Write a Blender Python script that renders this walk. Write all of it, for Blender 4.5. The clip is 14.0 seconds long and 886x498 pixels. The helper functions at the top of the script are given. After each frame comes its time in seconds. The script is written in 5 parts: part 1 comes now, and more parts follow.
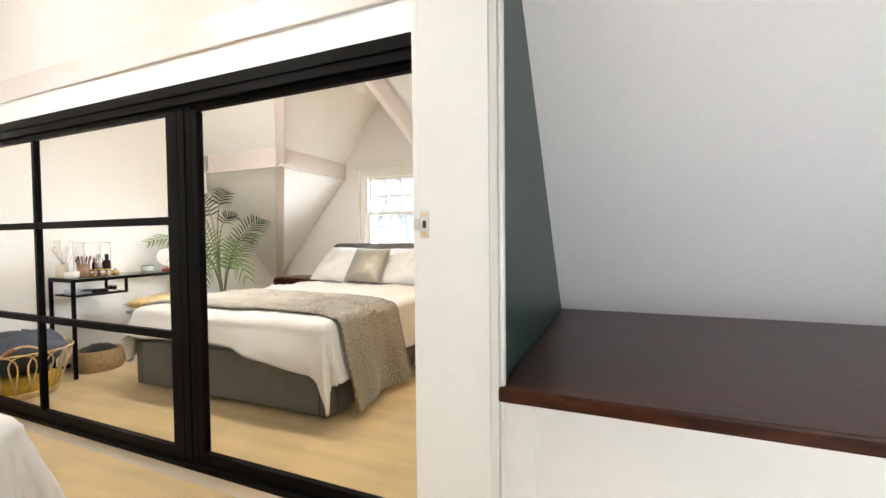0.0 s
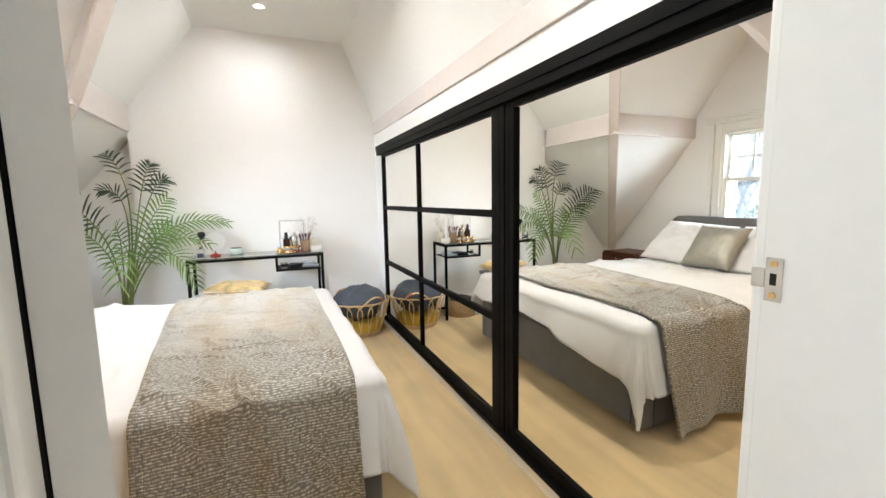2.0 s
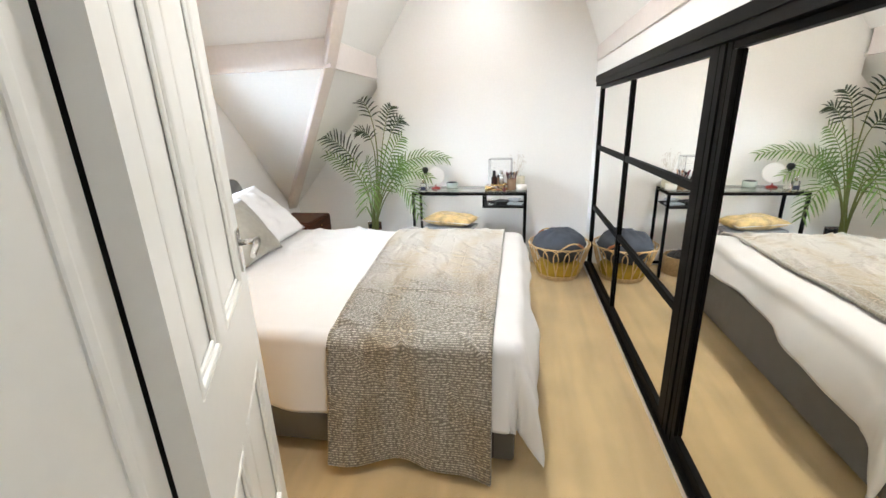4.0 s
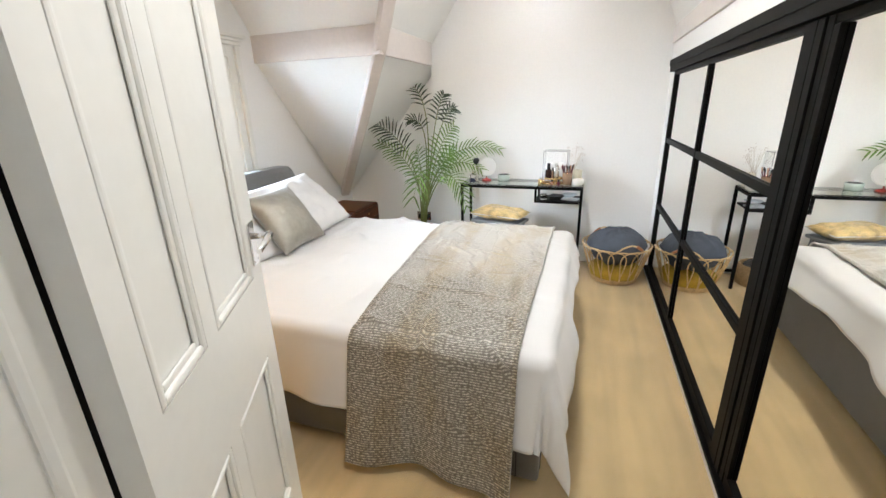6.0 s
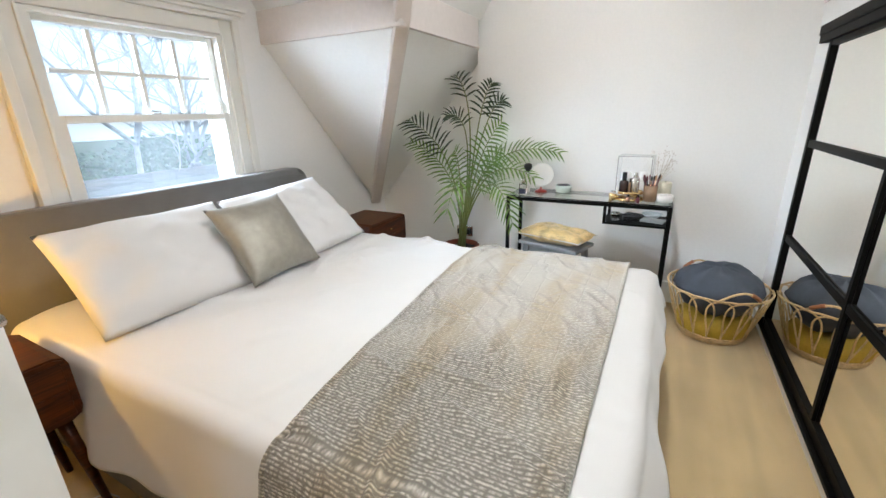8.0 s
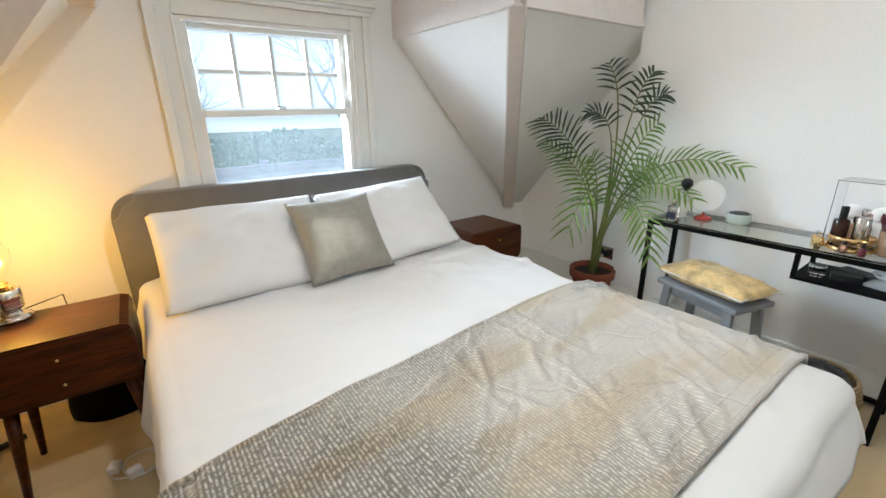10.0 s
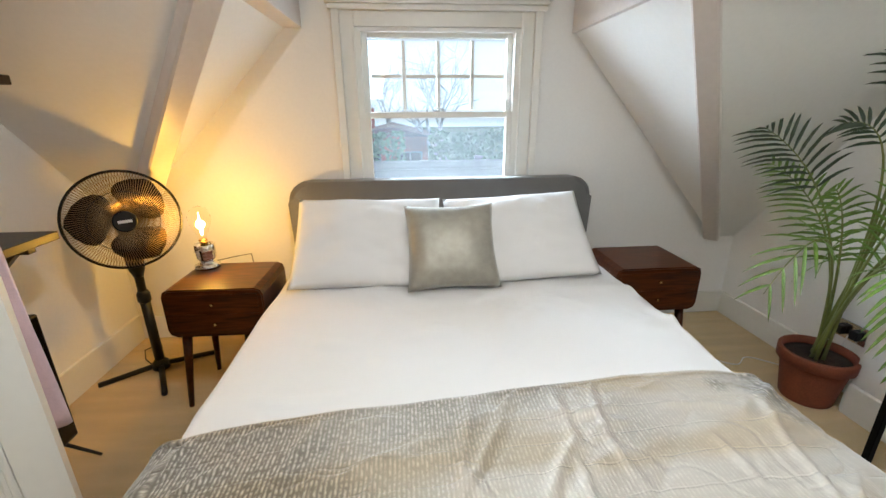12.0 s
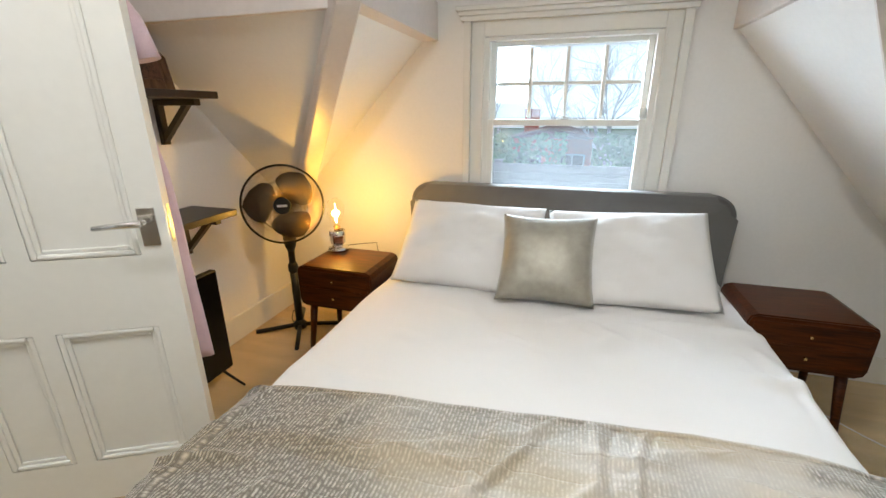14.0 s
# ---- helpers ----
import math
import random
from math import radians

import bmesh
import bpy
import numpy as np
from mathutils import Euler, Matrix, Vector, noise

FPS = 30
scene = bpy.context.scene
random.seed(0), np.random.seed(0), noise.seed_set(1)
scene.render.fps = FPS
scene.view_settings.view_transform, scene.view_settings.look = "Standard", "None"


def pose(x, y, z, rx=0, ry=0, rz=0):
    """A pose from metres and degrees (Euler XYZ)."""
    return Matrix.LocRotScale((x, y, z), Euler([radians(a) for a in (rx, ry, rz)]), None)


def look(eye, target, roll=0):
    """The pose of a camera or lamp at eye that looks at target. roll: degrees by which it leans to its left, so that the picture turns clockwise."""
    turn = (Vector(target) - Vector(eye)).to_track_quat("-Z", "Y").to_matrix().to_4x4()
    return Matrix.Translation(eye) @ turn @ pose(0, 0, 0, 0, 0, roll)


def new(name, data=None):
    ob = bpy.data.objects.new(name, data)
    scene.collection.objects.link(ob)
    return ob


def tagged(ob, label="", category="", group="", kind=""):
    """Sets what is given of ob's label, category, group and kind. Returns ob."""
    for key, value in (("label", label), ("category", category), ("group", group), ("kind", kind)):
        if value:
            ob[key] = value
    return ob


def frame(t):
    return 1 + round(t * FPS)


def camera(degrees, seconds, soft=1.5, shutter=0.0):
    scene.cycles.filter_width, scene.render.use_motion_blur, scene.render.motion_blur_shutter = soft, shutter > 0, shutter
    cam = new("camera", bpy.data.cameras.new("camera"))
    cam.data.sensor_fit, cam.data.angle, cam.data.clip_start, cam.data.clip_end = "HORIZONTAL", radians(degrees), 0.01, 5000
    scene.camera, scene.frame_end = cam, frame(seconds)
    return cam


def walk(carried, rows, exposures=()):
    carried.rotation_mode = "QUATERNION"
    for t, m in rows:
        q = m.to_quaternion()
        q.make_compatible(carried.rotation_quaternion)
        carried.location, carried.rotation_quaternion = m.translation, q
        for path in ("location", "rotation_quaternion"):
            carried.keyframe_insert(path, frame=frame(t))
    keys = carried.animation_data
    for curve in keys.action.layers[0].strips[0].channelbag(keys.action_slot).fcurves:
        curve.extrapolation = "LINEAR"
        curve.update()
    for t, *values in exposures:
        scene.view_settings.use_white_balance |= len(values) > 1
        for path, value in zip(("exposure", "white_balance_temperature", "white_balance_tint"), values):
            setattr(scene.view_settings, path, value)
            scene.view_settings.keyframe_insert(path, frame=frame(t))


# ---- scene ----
cam = camera(93.3, 14.0)
PATH = [
    (0, (4.02, -1.184, 1.013), (3.241, 0.658, 0.958), -0.6),
    (0.5, (3.972, -1.182, 1.077), (2.873, 0.487, 0.992), -0.9),
    (1, (3.954, -1.183, 1.101), (2.559, 0.245, 0.984), -1.1),
    (1.5, (3.953, -1.079, 1.106), (2.302, 0.037, 0.943), -1.1),
    (2, (3.96, -0.953, 1.169), (2.125, -0.196, 0.928), -1.0),
    (2.5, (3.985, -0.896, 1.269), (2.055, -0.499, 0.923), -1.0),
    (3, (3.998, -0.836, 1.326), (2.05, -0.755, 0.88), -1.1),
    (3.5, (3.963, -0.729, 1.365), (2.044, -0.895, 0.826), -1.5),
    (6, (3.794, -0.554, 1.372), (2.003, -1.168, 0.725), -1.6),
    (6.5, (3.587, -0.615, 1.337), (1.806, -1.27, 0.703), -1.6),
    (7, (3.391, -0.662, 1.29), (1.626, -1.361, 0.661), -1.6),
    (9.5, (2.607, -0.516, 1.289), (1.284, -1.877, 0.658), -1.1),
    (10, (2.481, -0.483, 1.297), (1.359, -2.013, 0.662), -1.0),
    (10.5, (2.358, -0.51, 1.294), (1.463, -2.184, 0.665), -0.7),
    (11, (2.232, -0.498, 1.299), (1.588, -2.284, 0.672), -0.6),
    (11.5, (2.103, -0.508, 1.301), (1.702, -2.363, 0.671), -0.5),
    (12, (1.952, -0.501, 1.324), (1.791, -2.39, 0.689), -0.4),
    (12.5, (1.831, -0.506, 1.343), (1.888, -2.4, 0.703), -0.3),
    (13, (1.737, -0.501, 1.362), (1.972, -2.381, 0.723), -0.3),
    (13.5, (1.7, -0.495, 1.372), (2.088, -2.35, 0.735), -0.2),
    (14, (1.698, -0.497, 1.36), (2.249, -2.313, 0.729), -0.2),
]
walk(cam, [(t, look(eye, target, roll)) for t, eye, target, roll in PATH], [(0.0, 0.46, 6450, 11), (2.0, 0.29, 6150, 9), (3.5, 0.33, 6100, 9), (7.0, 0.10, 6000, 9), (9.5, -0.10, 5900, 6), (14.0, -0.18, 6130, 7)])

# ---- light ----
world = bpy.data.worlds.new("world")
scene.world = world
world.use_nodes = True
wn = world.node_tree
sky = wn.nodes.new("ShaderNodeTexSky")
sky.sky_type = "NISHITA"
sky.sun_disc = False
sky.sun_elevation, sky.sun_rotation = radians(55), radians(200)
sky.air_density, sky.dust_density, sky.ozone_density = 1.0, 1.5, 1.5
wn.nodes["Background"].inputs["Strength"].default_value = 0.15
wn.links.new(sky.outputs[0], wn.nodes["Background"].inputs["Color"])


def lamp(name, kind, m, energy, colour, **more):
    data = bpy.data.lights.new(name, kind)
    data.energy, data.color = energy, colour
    for key, value in more.items():
        setattr(data, key, value)
    ob = new(name, data)
    ob.matrix_world = m
    return ob


lamp("sun", "SUN", look((-3.5, 4, 9), (0, 0, 0)), 2.0, (1.0, 0.97, 0.93), angle=radians(30))
lamp("sky_light", "AREA", look((2.90, -4.25, 1.95), (1.55, -2.7, 1.25)), 430, (0.76, 0.88, 1.0), shape="RECTANGLE", size=2.2, size_y=1.1)
# Only the first spot's place is known; the other two are added for light.
DOWNLIGHTS = [(0.55, -0.93), (1.75, -0.90), (3.0, -0.72)]
for (lx, ly), (ax, ay), watts, cone in zip(DOWNLIGHTS, ((0.40, -1.4), (1.75, -1.1), (3.0, -0.8)), (5.0, 20.0, 10.5), (172, 160, 155)):
    lamp("downlight_lamp", "AREA", look((lx, ly, 2.535), (ax, ay, 0)), watts, (1.0, 0.965, 0.92), shape="DISK", size=0.07, spread=radians(cone))
lamp("bulb_lamp", "POINT", pose(2.93, -2.50, 0.815), 11.0, (1.0, 0.51, 0.06), shadow_soft_size=0.02)
# Unseen area lamp added inside the closed hall to brighten the alcove.
lamp("hall_fill_lamp", "AREA", look((5.2, -2.5, 0.95), (4.85, 0.4, 1.1)), 15, (0.92, 0.95, 1.0), shape="RECTANGLE", size=0.9, size_y=1.0, spread=radians(95))
scene.view_settings.exposure = 0.0

# ---- materials ----


def mat(name, colour, rough=0.6, metal=0.0, tint=0.06, scale=6.0, fine=120.0, bump=0.1, depth=0.002, sheen=0.0, **more):
    """A procedural surface: broad and fine variation of colour, fine relief."""
    m = bpy.data.materials.new(name)
    m.use_nodes = True
    t = m.node_tree
    n, l = t.nodes, t.links
    b = n["Principled BSDF"]
    co = n.new("ShaderNodeTexCoord")
    big = n.new("ShaderNodeTexNoise")
    big.inputs["Scale"].default_value, big.inputs["Detail"].default_value = scale, 4
    small = n.new("ShaderNodeTexNoise")
    small.inputs["Scale"].default_value, small.inputs["Detail"].default_value = fine, 3
    for k in (big, small):
        l.new(co.outputs["Object"], k.inputs["Vector"])
    mix = n.new("ShaderNodeMath")
    mix.operation = "ADD"
    l.new(big.outputs[0], mix.inputs[0])
    l.new(small.outputs[0], mix.inputs[1])
    ramp = n.new("ShaderNodeMapRange")
    ramp.inputs[1].default_value, ramp.inputs[2].default_value = 0.7, 1.3
    ramp.inputs[3].default_value, ramp.inputs[4].default_value = 1 - tint, 1 + tint
    l.new(mix.outputs[0], ramp.inputs[0])
    mul = n.new("ShaderNodeVectorMath")
    mul.operation = "SCALE"
    mul.inputs[0].default_value = colour
    l.new(ramp.outputs[0], mul.inputs["Scale"])
    l.new(mul.outputs[0], b.inputs["Base Color"])
    b.inputs["Roughness"].default_value, b.inputs["Metallic"].default_value = rough, metal
    if sheen:
        b.inputs["Sheen Weight"].default_value = sheen
    if bump:
        bp = n.new("ShaderNodeBump")
        bp.inputs["Strength"].default_value, bp.inputs["Distance"].default_value = bump, depth
        l.new(small.outputs[0], bp.inputs["Height"])
        l.new(bp.outputs[0], b.inputs["Normal"])
    for key, value in more.items():
        b.inputs[key.replace("_", " ")].default_value = value
    return m


WALL = mat("wall_paint", (0.835, 0.82, 0.795), 0.55, tint=0.02, scale=1.5, fine=60, bump=0.15, depth=0.0015)
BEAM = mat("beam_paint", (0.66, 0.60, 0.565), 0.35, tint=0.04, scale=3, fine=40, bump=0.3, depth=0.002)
TRIM = mat("trim_gloss", (0.78, 0.77, 0.725), 0.3, tint=0.02, scale=3, fine=30, bump=0.15, depth=0.001)
CEIL = mat("ceiling_paint", (0.84, 0.83, 0.805), 0.6, tint=0.02, scale=1.2, fine=50, bump=0.15, depth=0.0015)
GREEN = mat("green_paint", (0.011, 0.036, 0.029), 0.35, tint=0.08)
BLACK = mat("black_powder_coat", (0.004, 0.0037, 0.0034), 0.5, tint=0.15, Specular_IOR_Level=0.06)
PLASTIC = mat("black_plastic", (0.007, 0.007, 0.0075), 0.45, tint=0.1, Specular_IOR_Level=0.3)
CHROME = mat("chrome", (0.75, 0.74, 0.72), 0.15, 1.0, tint=0.05, bump=0)
MIRROR = mat("mirror_glass", (0.95, 0.935, 0.88), 0.0, 1.0, tint=0.0, bump=0)
GOLD = mat("polished_brass", (0.90, 0.64, 0.30), 0.18, 1.0, tint=0.08, bump=0)
TERRA = mat("terracotta", (0.20, 0.052, 0.024), 0.7, tint=0.2, scale=12)
SOIL = mat("soil", (0.03, 0.02, 0.013), 0.95, tint=0.4, scale=40)
GREY_FELT = mat("grey_wool_felt", (0.135, 0.129, 0.122), 0.95, tint=0.12, scale=10, fine=700, bump=0.5, depth=0.002, sheen=0.3)
COTTON = mat("white_cotton", (0.68, 0.665, 0.65), 0.8, tint=0.02, scale=3, fine=500, bump=0.2, depth=0.001, sheen=0.2)
NAVY = mat("charcoal_cotton", (0.055, 0.062, 0.078), 0.85, tint=0.25, scale=12, fine=400, bump=0.4)
MUSTARD = mat("mustard_cotton", (0.45, 0.30, 0.03), 0.8, tint=0.15, scale=10)
PINK = mat("pink_fleece", (0.62, 0.46, 0.50), 0.95, tint=0.08, scale=15, fine=300, bump=0.6, sheen=0.4)
GREYPAINT = mat("grey_painted_wood", (0.26, 0.27, 0.28), 0.5, tint=0.08)
RATTAN = mat("rattan", (0.60, 0.41, 0.20), 0.5, tint=0.25, scale=30)
SEAGRASS = mat("seagrass", (0.40, 0.27, 0.13), 0.8, tint=0.3, scale=60, bump=0.5)
DARKWOOD = mat("dark_stained_wood", (0.020, 0.011, 0.008), 0.4, tint=0.25, scale=14)


def glass(name, colour=(1, 1, 1), rough=0.0, ior=1.45):
    m = bpy.data.materials.new(name)
    m.use_nodes = True
    b = m.node_tree.nodes["Principled BSDF"]
    b.inputs["Base Color"].default_value = (*colour, 1)
    b.inputs["Roughness"].default_value, b.inputs["IOR"].default_value = rough, ior
    b.inputs["Transmission Weight"].default_value = 1.0
    return m


GLASS = glass("clear_glass")
AMBER = glass("amber_glass", (0.25, 0.06, 0.02))


def glow(name, colour, strength):
    m = bpy.data.materials.new(name)
    m.use_nodes = True
    b = m.node_tree.nodes["Principled BSDF"]
    b.inputs["Emission Color"].default_value = (*colour, 1)
    b.inputs["Emission Strength"].default_value = strength
    return m


def wood(name, dark, light, rough=0.3, along=(1, 12, 12), coat=0.12):
    m = bpy.data.materials.new(name)
    m.use_nodes = True
    n, l = m.node_tree.nodes, m.node_tree.links
    b = n["Principled BSDF"]
    co, mp = n.new("ShaderNodeTexCoord"), n.new("ShaderNodeMapping")
    mp.inputs["Scale"].default_value = along
    no = n.new("ShaderNodeTexNoise")
    no.inputs["Scale"].default_value, no.inputs["Detail"].default_value, no.inputs["Distortion"].default_value = 5, 8, 1.2
    cr = n.new("ShaderNodeValToRGB")
    cr.color_ramp.elements[0].position, cr.color_ramp.elements[0].color = 0.3, (*dark, 1)
    cr.color_ramp.elements[1].position, cr.color_ramp.elements[1].color = 0.75, (*light, 1)
    bp = n.new("ShaderNodeBump")
    bp.inputs["Strength"].default_value, bp.inputs["Distance"].default_value = 0.15, 0.001
    l.new(co.outputs["Object"], mp.inputs[0])
    l.new(mp.outputs[0], no.inputs["Vector"])
    l.new(no.outputs[0], cr.inputs[0])
    l.new(cr.outputs[0], b.inputs["Base Color"])
    l.new(no.outputs[0], bp.inputs["Height"])
    l.new(bp.outputs[0], b.inputs["Normal"])
    b.inputs["Specular IOR Level"].default_value = 0.22
    b.inputs["Roughness"].default_value, b.inputs["Coat Weight"].default_value, b.inputs["Coat Roughness"].default_value = rough, coat, 0.2
    return m


WALNUT = wood("walnut", (0.019, 0.0044, 0.001), (0.092, 0.022, 0.0032), 0.36, coat=0.03)
MAHOGANY = wood("dark_mahogany", (0.016, 0.005, 0.003), (0.082, 0.023, 0.010), 0.3, (1.5, 14, 6), 0.08)
FRAMEWOOD = wood("brown_frame_wood", (0.06, 0.03, 0.015), (0.20, 0.11, 0.06), 0.5, (8, 8, 2), 0)


def carpet_material():
    m = mat("carpet_pile", (0.62, 0.45, 0.215), 0.95, tint=0.15, scale=3.0, fine=380, bump=0.8, depth=0.006, sheen=0.3)
    n, l = m.node_tree.nodes, m.node_tree.links
    b = n["Principled BSDF"]
    src = b.inputs["Base Color"].links[0].from_socket
    co, mp, no, mr, sc = n.new("ShaderNodeTexCoord"), n.new("ShaderNodeMapping"), n.new("ShaderNodeTexNoise"), n.new("ShaderNodeMapRange"), n.new("ShaderNodeVectorMath")
    mp.inputs["Scale"].default_value = (0.4, 4.2, 1.0)
    mp.inputs["Rotation"].default_value = (0, 0, 0.04)
    no.inputs["Scale"].default_value, no.inputs["Detail"].default_value = 2.2, 2
    mr.interpolation_type = "SMOOTHSTEP"
    mr.inputs[1].default_value, mr.inputs[2].default_value, mr.inputs[3].default_value, mr.inputs[4].default_value = 0.35, 0.65, 0.90, 1.06
    sc.operation = "SCALE"
    l.new(co.outputs["Object"], mp.inputs[0])
    l.new(mp.outputs[0], no.inputs["Vector"])
    l.new(no.outputs[0], mr.inputs[0])
    l.new(src, sc.inputs[0])
    l.new(mr.outputs[0], sc.inputs["Scale"])
    l.new(sc.outputs[0], b.inputs["Base Color"])
    return m


CARPET = carpet_material()


def ribbed(name, dark, light, warm, metal):
    """Woven cloth with fine ribs, broken cross stitches, sheen and a shaded drop painted into its colour."""
    m = bpy.data.materials.new(name)
    m.use_nodes = True
    n, l = m.node_tree.nodes, m.node_tree.links
    b = n["Principled BSDF"]
    co = n.new("ShaderNodeTexCoord")

    def noise_at(scale, detail, stretch=(1, 1, 1)):
        mp, no = n.new("ShaderNodeMapping"), n.new("ShaderNodeTexNoise")
        mp.inputs["Scale"].default_value = stretch
        no.inputs["Scale"].default_value, no.inputs["Detail"].default_value = scale, detail
        l.new(co.outputs["UV"], mp.inputs[0])
        l.new(mp.outputs[0], no.inputs["Vector"])
        return no

    def calc(op, x, y, z=None):
        k = n.new("ShaderNodeMath")
        k.operation = op
        for i, v in enumerate((x, y, z)):
            if v is None:
                continue
            if isinstance(v, (int, float)):
                k.inputs[i].default_value = v
            else:
                l.new(v, k.inputs[i])
        return k.outputs[0]

    def stretch_range(v, lo, hi, a=0.0, c=1.0):
        k = n.new("ShaderNodeMapRange")
        k.interpolation_type = "SMOOTHSTEP"
        for i, q in enumerate((lo, hi, a, c)):
            k.inputs[i + 1].default_value = q
        l.new(v, k.inputs[0])
        return k.outputs[0]

    wa = n.new("ShaderNodeTexWave")
    wa.bands_direction = "X"
    wa.inputs["Scale"].default_value, wa.inputs["Distortion"].default_value = 32, 0.8
    wa.inputs["Detail"].default_value, wa.inputs["Detail Scale"].default_value = 2, 1.5
    l.new(co.outputs["UV"], wa.inputs["Vector"])
    cross = stretch_range(noise_at(1.0, 4, (90, 75, 1)).outputs[0], 0.33, 0.70)
    broad = noise_at(2.3, 3)
    sep = n.new("ShaderNodeSeparateXYZ")
    l.new(co.outputs["UV"], sep.inputs[0])
    # Ribs fade on top and darken the east drop, imitating sheen and shade.
    along = calc("ADD", sep.outputs[0], calc("MULTIPLY", broad.outputs[0], 1.6))
    flat = calc("MAXIMUM", stretch_range(along, 2.0, 3.3, 0.12, 0.95), stretch_range(along, 1.85, 1.65, 0.0, 0.9))
    groove = calc("MULTIPLY", wa.outputs[0], cross)
    height = calc("ADD", calc("MULTIPLY", calc("SUBTRACT", groove, 0.8), flat), 0.8)
    cr = n.new("ShaderNodeValToRGB")
    cr.color_ramp.elements[0].position, cr.color_ramp.elements[0].color = 0.0, (*dark, 1)
    cr.color_ramp.elements[1].position, cr.color_ramp.elements[1].color = 0.9, (*light, 1)
    l.new(height, cr.inputs[0])
    mx = n.new("ShaderNodeMix")
    mx.data_type = "RGBA"
    mx.blend_type = "MULTIPLY"
    mx.inputs[7].default_value = (*warm, 1)
    l.new(stretch_range(noise_at(3.1, 2, (0.6, 2.2, 1)).outputs[0], 0.43, 0.65, 0.0, 0.62), mx.inputs[0])
    l.new(cr.outputs[0], mx.inputs[6])
    l.new(mx.outputs[2], b.inputs["Base Color"])
    bp = n.new("ShaderNodeBump")
    bp.inputs["Strength"].default_value, bp.inputs["Distance"].default_value = 0.7, 0.004
    l.new(height, bp.inputs["Height"])
    vo = n.new("ShaderNodeTexVoronoi")
    vo.feature = "DISTANCE_TO_EDGE"
    vo.inputs["Scale"].default_value = 3.0
    bend = n.new("ShaderNodeVectorMath")
    bend.operation = "MULTIPLY_ADD"
    bend.inputs[1].default_value = (0.35, 0.35, 0.0)
    l.new(noise_at(4.0, 2).outputs["Color"], bend.inputs[0])
    l.new(co.outputs["UV"], bend.inputs[2])
    l.new(bend.outputs[0], vo.inputs["Vector"])
    b2 = n.new("ShaderNodeBump")
    b2.inputs["Strength"].default_value, b2.inputs["Distance"].default_value = 0.32, 0.008
    wobble = calc("ADD", sep.outputs[1], calc("MULTIPLY", noise_at(6.0, 2).outputs[0], 0.035))
    quilt = stretch_range(calc("PINGPONG", wobble, 0.042), 0.0, 0.004)
    l.new(calc("MINIMUM", stretch_range(vo.outputs["Distance"], 0.0, 0.04), quilt), b2.inputs["Height"])
    l.new(bp.outputs[0], b2.inputs["Normal"])
    l.new(b2.outputs[0], b.inputs["Normal"])
    b.inputs["Roughness"].default_value, b.inputs["Metallic"].default_value, b.inputs["Sheen Weight"].default_value = 0.58, metal, 0.3
    return m


THROW = ribbed("silver_chenille", (0.135, 0.123, 0.10), (0.62, 0.578, 0.51), (0.82, 0.69, 0.47), 0.42)

# ---- shaping ----


def box(bm, x0, x1, y0, y1, z0, z1, bevel=0.0, segments=2):
    vs = [bm.verts.new((x, y, z)) for x in (x0, x1) for y in (y0, y1) for z in (z0, z1)]
    fs = [bm.faces.new([vs[i] for i in f]) for f in ((0, 1, 3, 2), (4, 6, 7, 5), (0, 4, 5, 1), (2, 3, 7, 6), (0, 2, 6, 4), (1, 5, 7, 3))]
    if bevel:
        edges = list({e for f in fs for e in f.edges})
        bmesh.ops.bevel(bm, geom=edges, offset=bevel, segments=segments, affect="EDGES", profile=0.5)


def rod(bm, p, q, r, r2=None, sides=10, caps=True):
    """A straight round bar from p to q, tapered from r to r2."""
    p, q = Vector(p), Vector(q)
    r2 = r if r2 is None else r2
    a = (q - p).normalized()
    u = a.orthogonal().normalized()
    v = a.cross(u)
    rings = []
    for c, s in ((p, r), (q, r2)):
        rings.append([bm.verts.new(c + (u * math.cos(k * math.tau / sides) + v * math.sin(k * math.tau / sides)) * s) for k in range(sides)])
    for k in range(sides):
        f = bm.faces.new((rings[0][k], rings[0][(k + 1) % sides], rings[1][(k + 1) % sides], rings[1][k]))
        f.smooth = True
    if caps:
        bm.faces.new(rings[0][::-1])
        bm.faces.new(rings[1])


def tube(bm, pts, r, sides=6, closed=False):
    """A round bar along points; r a number or one for each point."""
    pts = [Vector(p) for p in pts]
    n = len(pts)
    rs = r if isinstance(r, (list, tuple)) else [r] * n
    rings, u = [], None
    for i, p in enumerate(pts):
        a = pts[(i + 1) % n] - pts[i - 1] if closed or 0 < i < n - 1 else (pts[1] - pts[0] if i == 0 else pts[-1] - pts[-2])
        a.normalize()
        u = a.orthogonal().normalized() if u is None else (u - a * u.dot(a)).normalized()
        v = a.cross(u)
        rings.append([bm.verts.new(p + (u * math.cos(k * math.tau / sides) + v * math.sin(k * math.tau / sides)) * rs[i]) for k in range(sides)])
    for i in range(n if closed else n - 1):
        for k in range(sides):
            f = bm.faces.new((rings[i][k], rings[i][(k + 1) % sides], rings[(i + 1) % n][(k + 1) % sides], rings[(i + 1) % n][k]))
            f.smooth = True
    if not closed:
        bm.faces.new(rings[0][::-1])
        bm.faces.new(rings[-1])


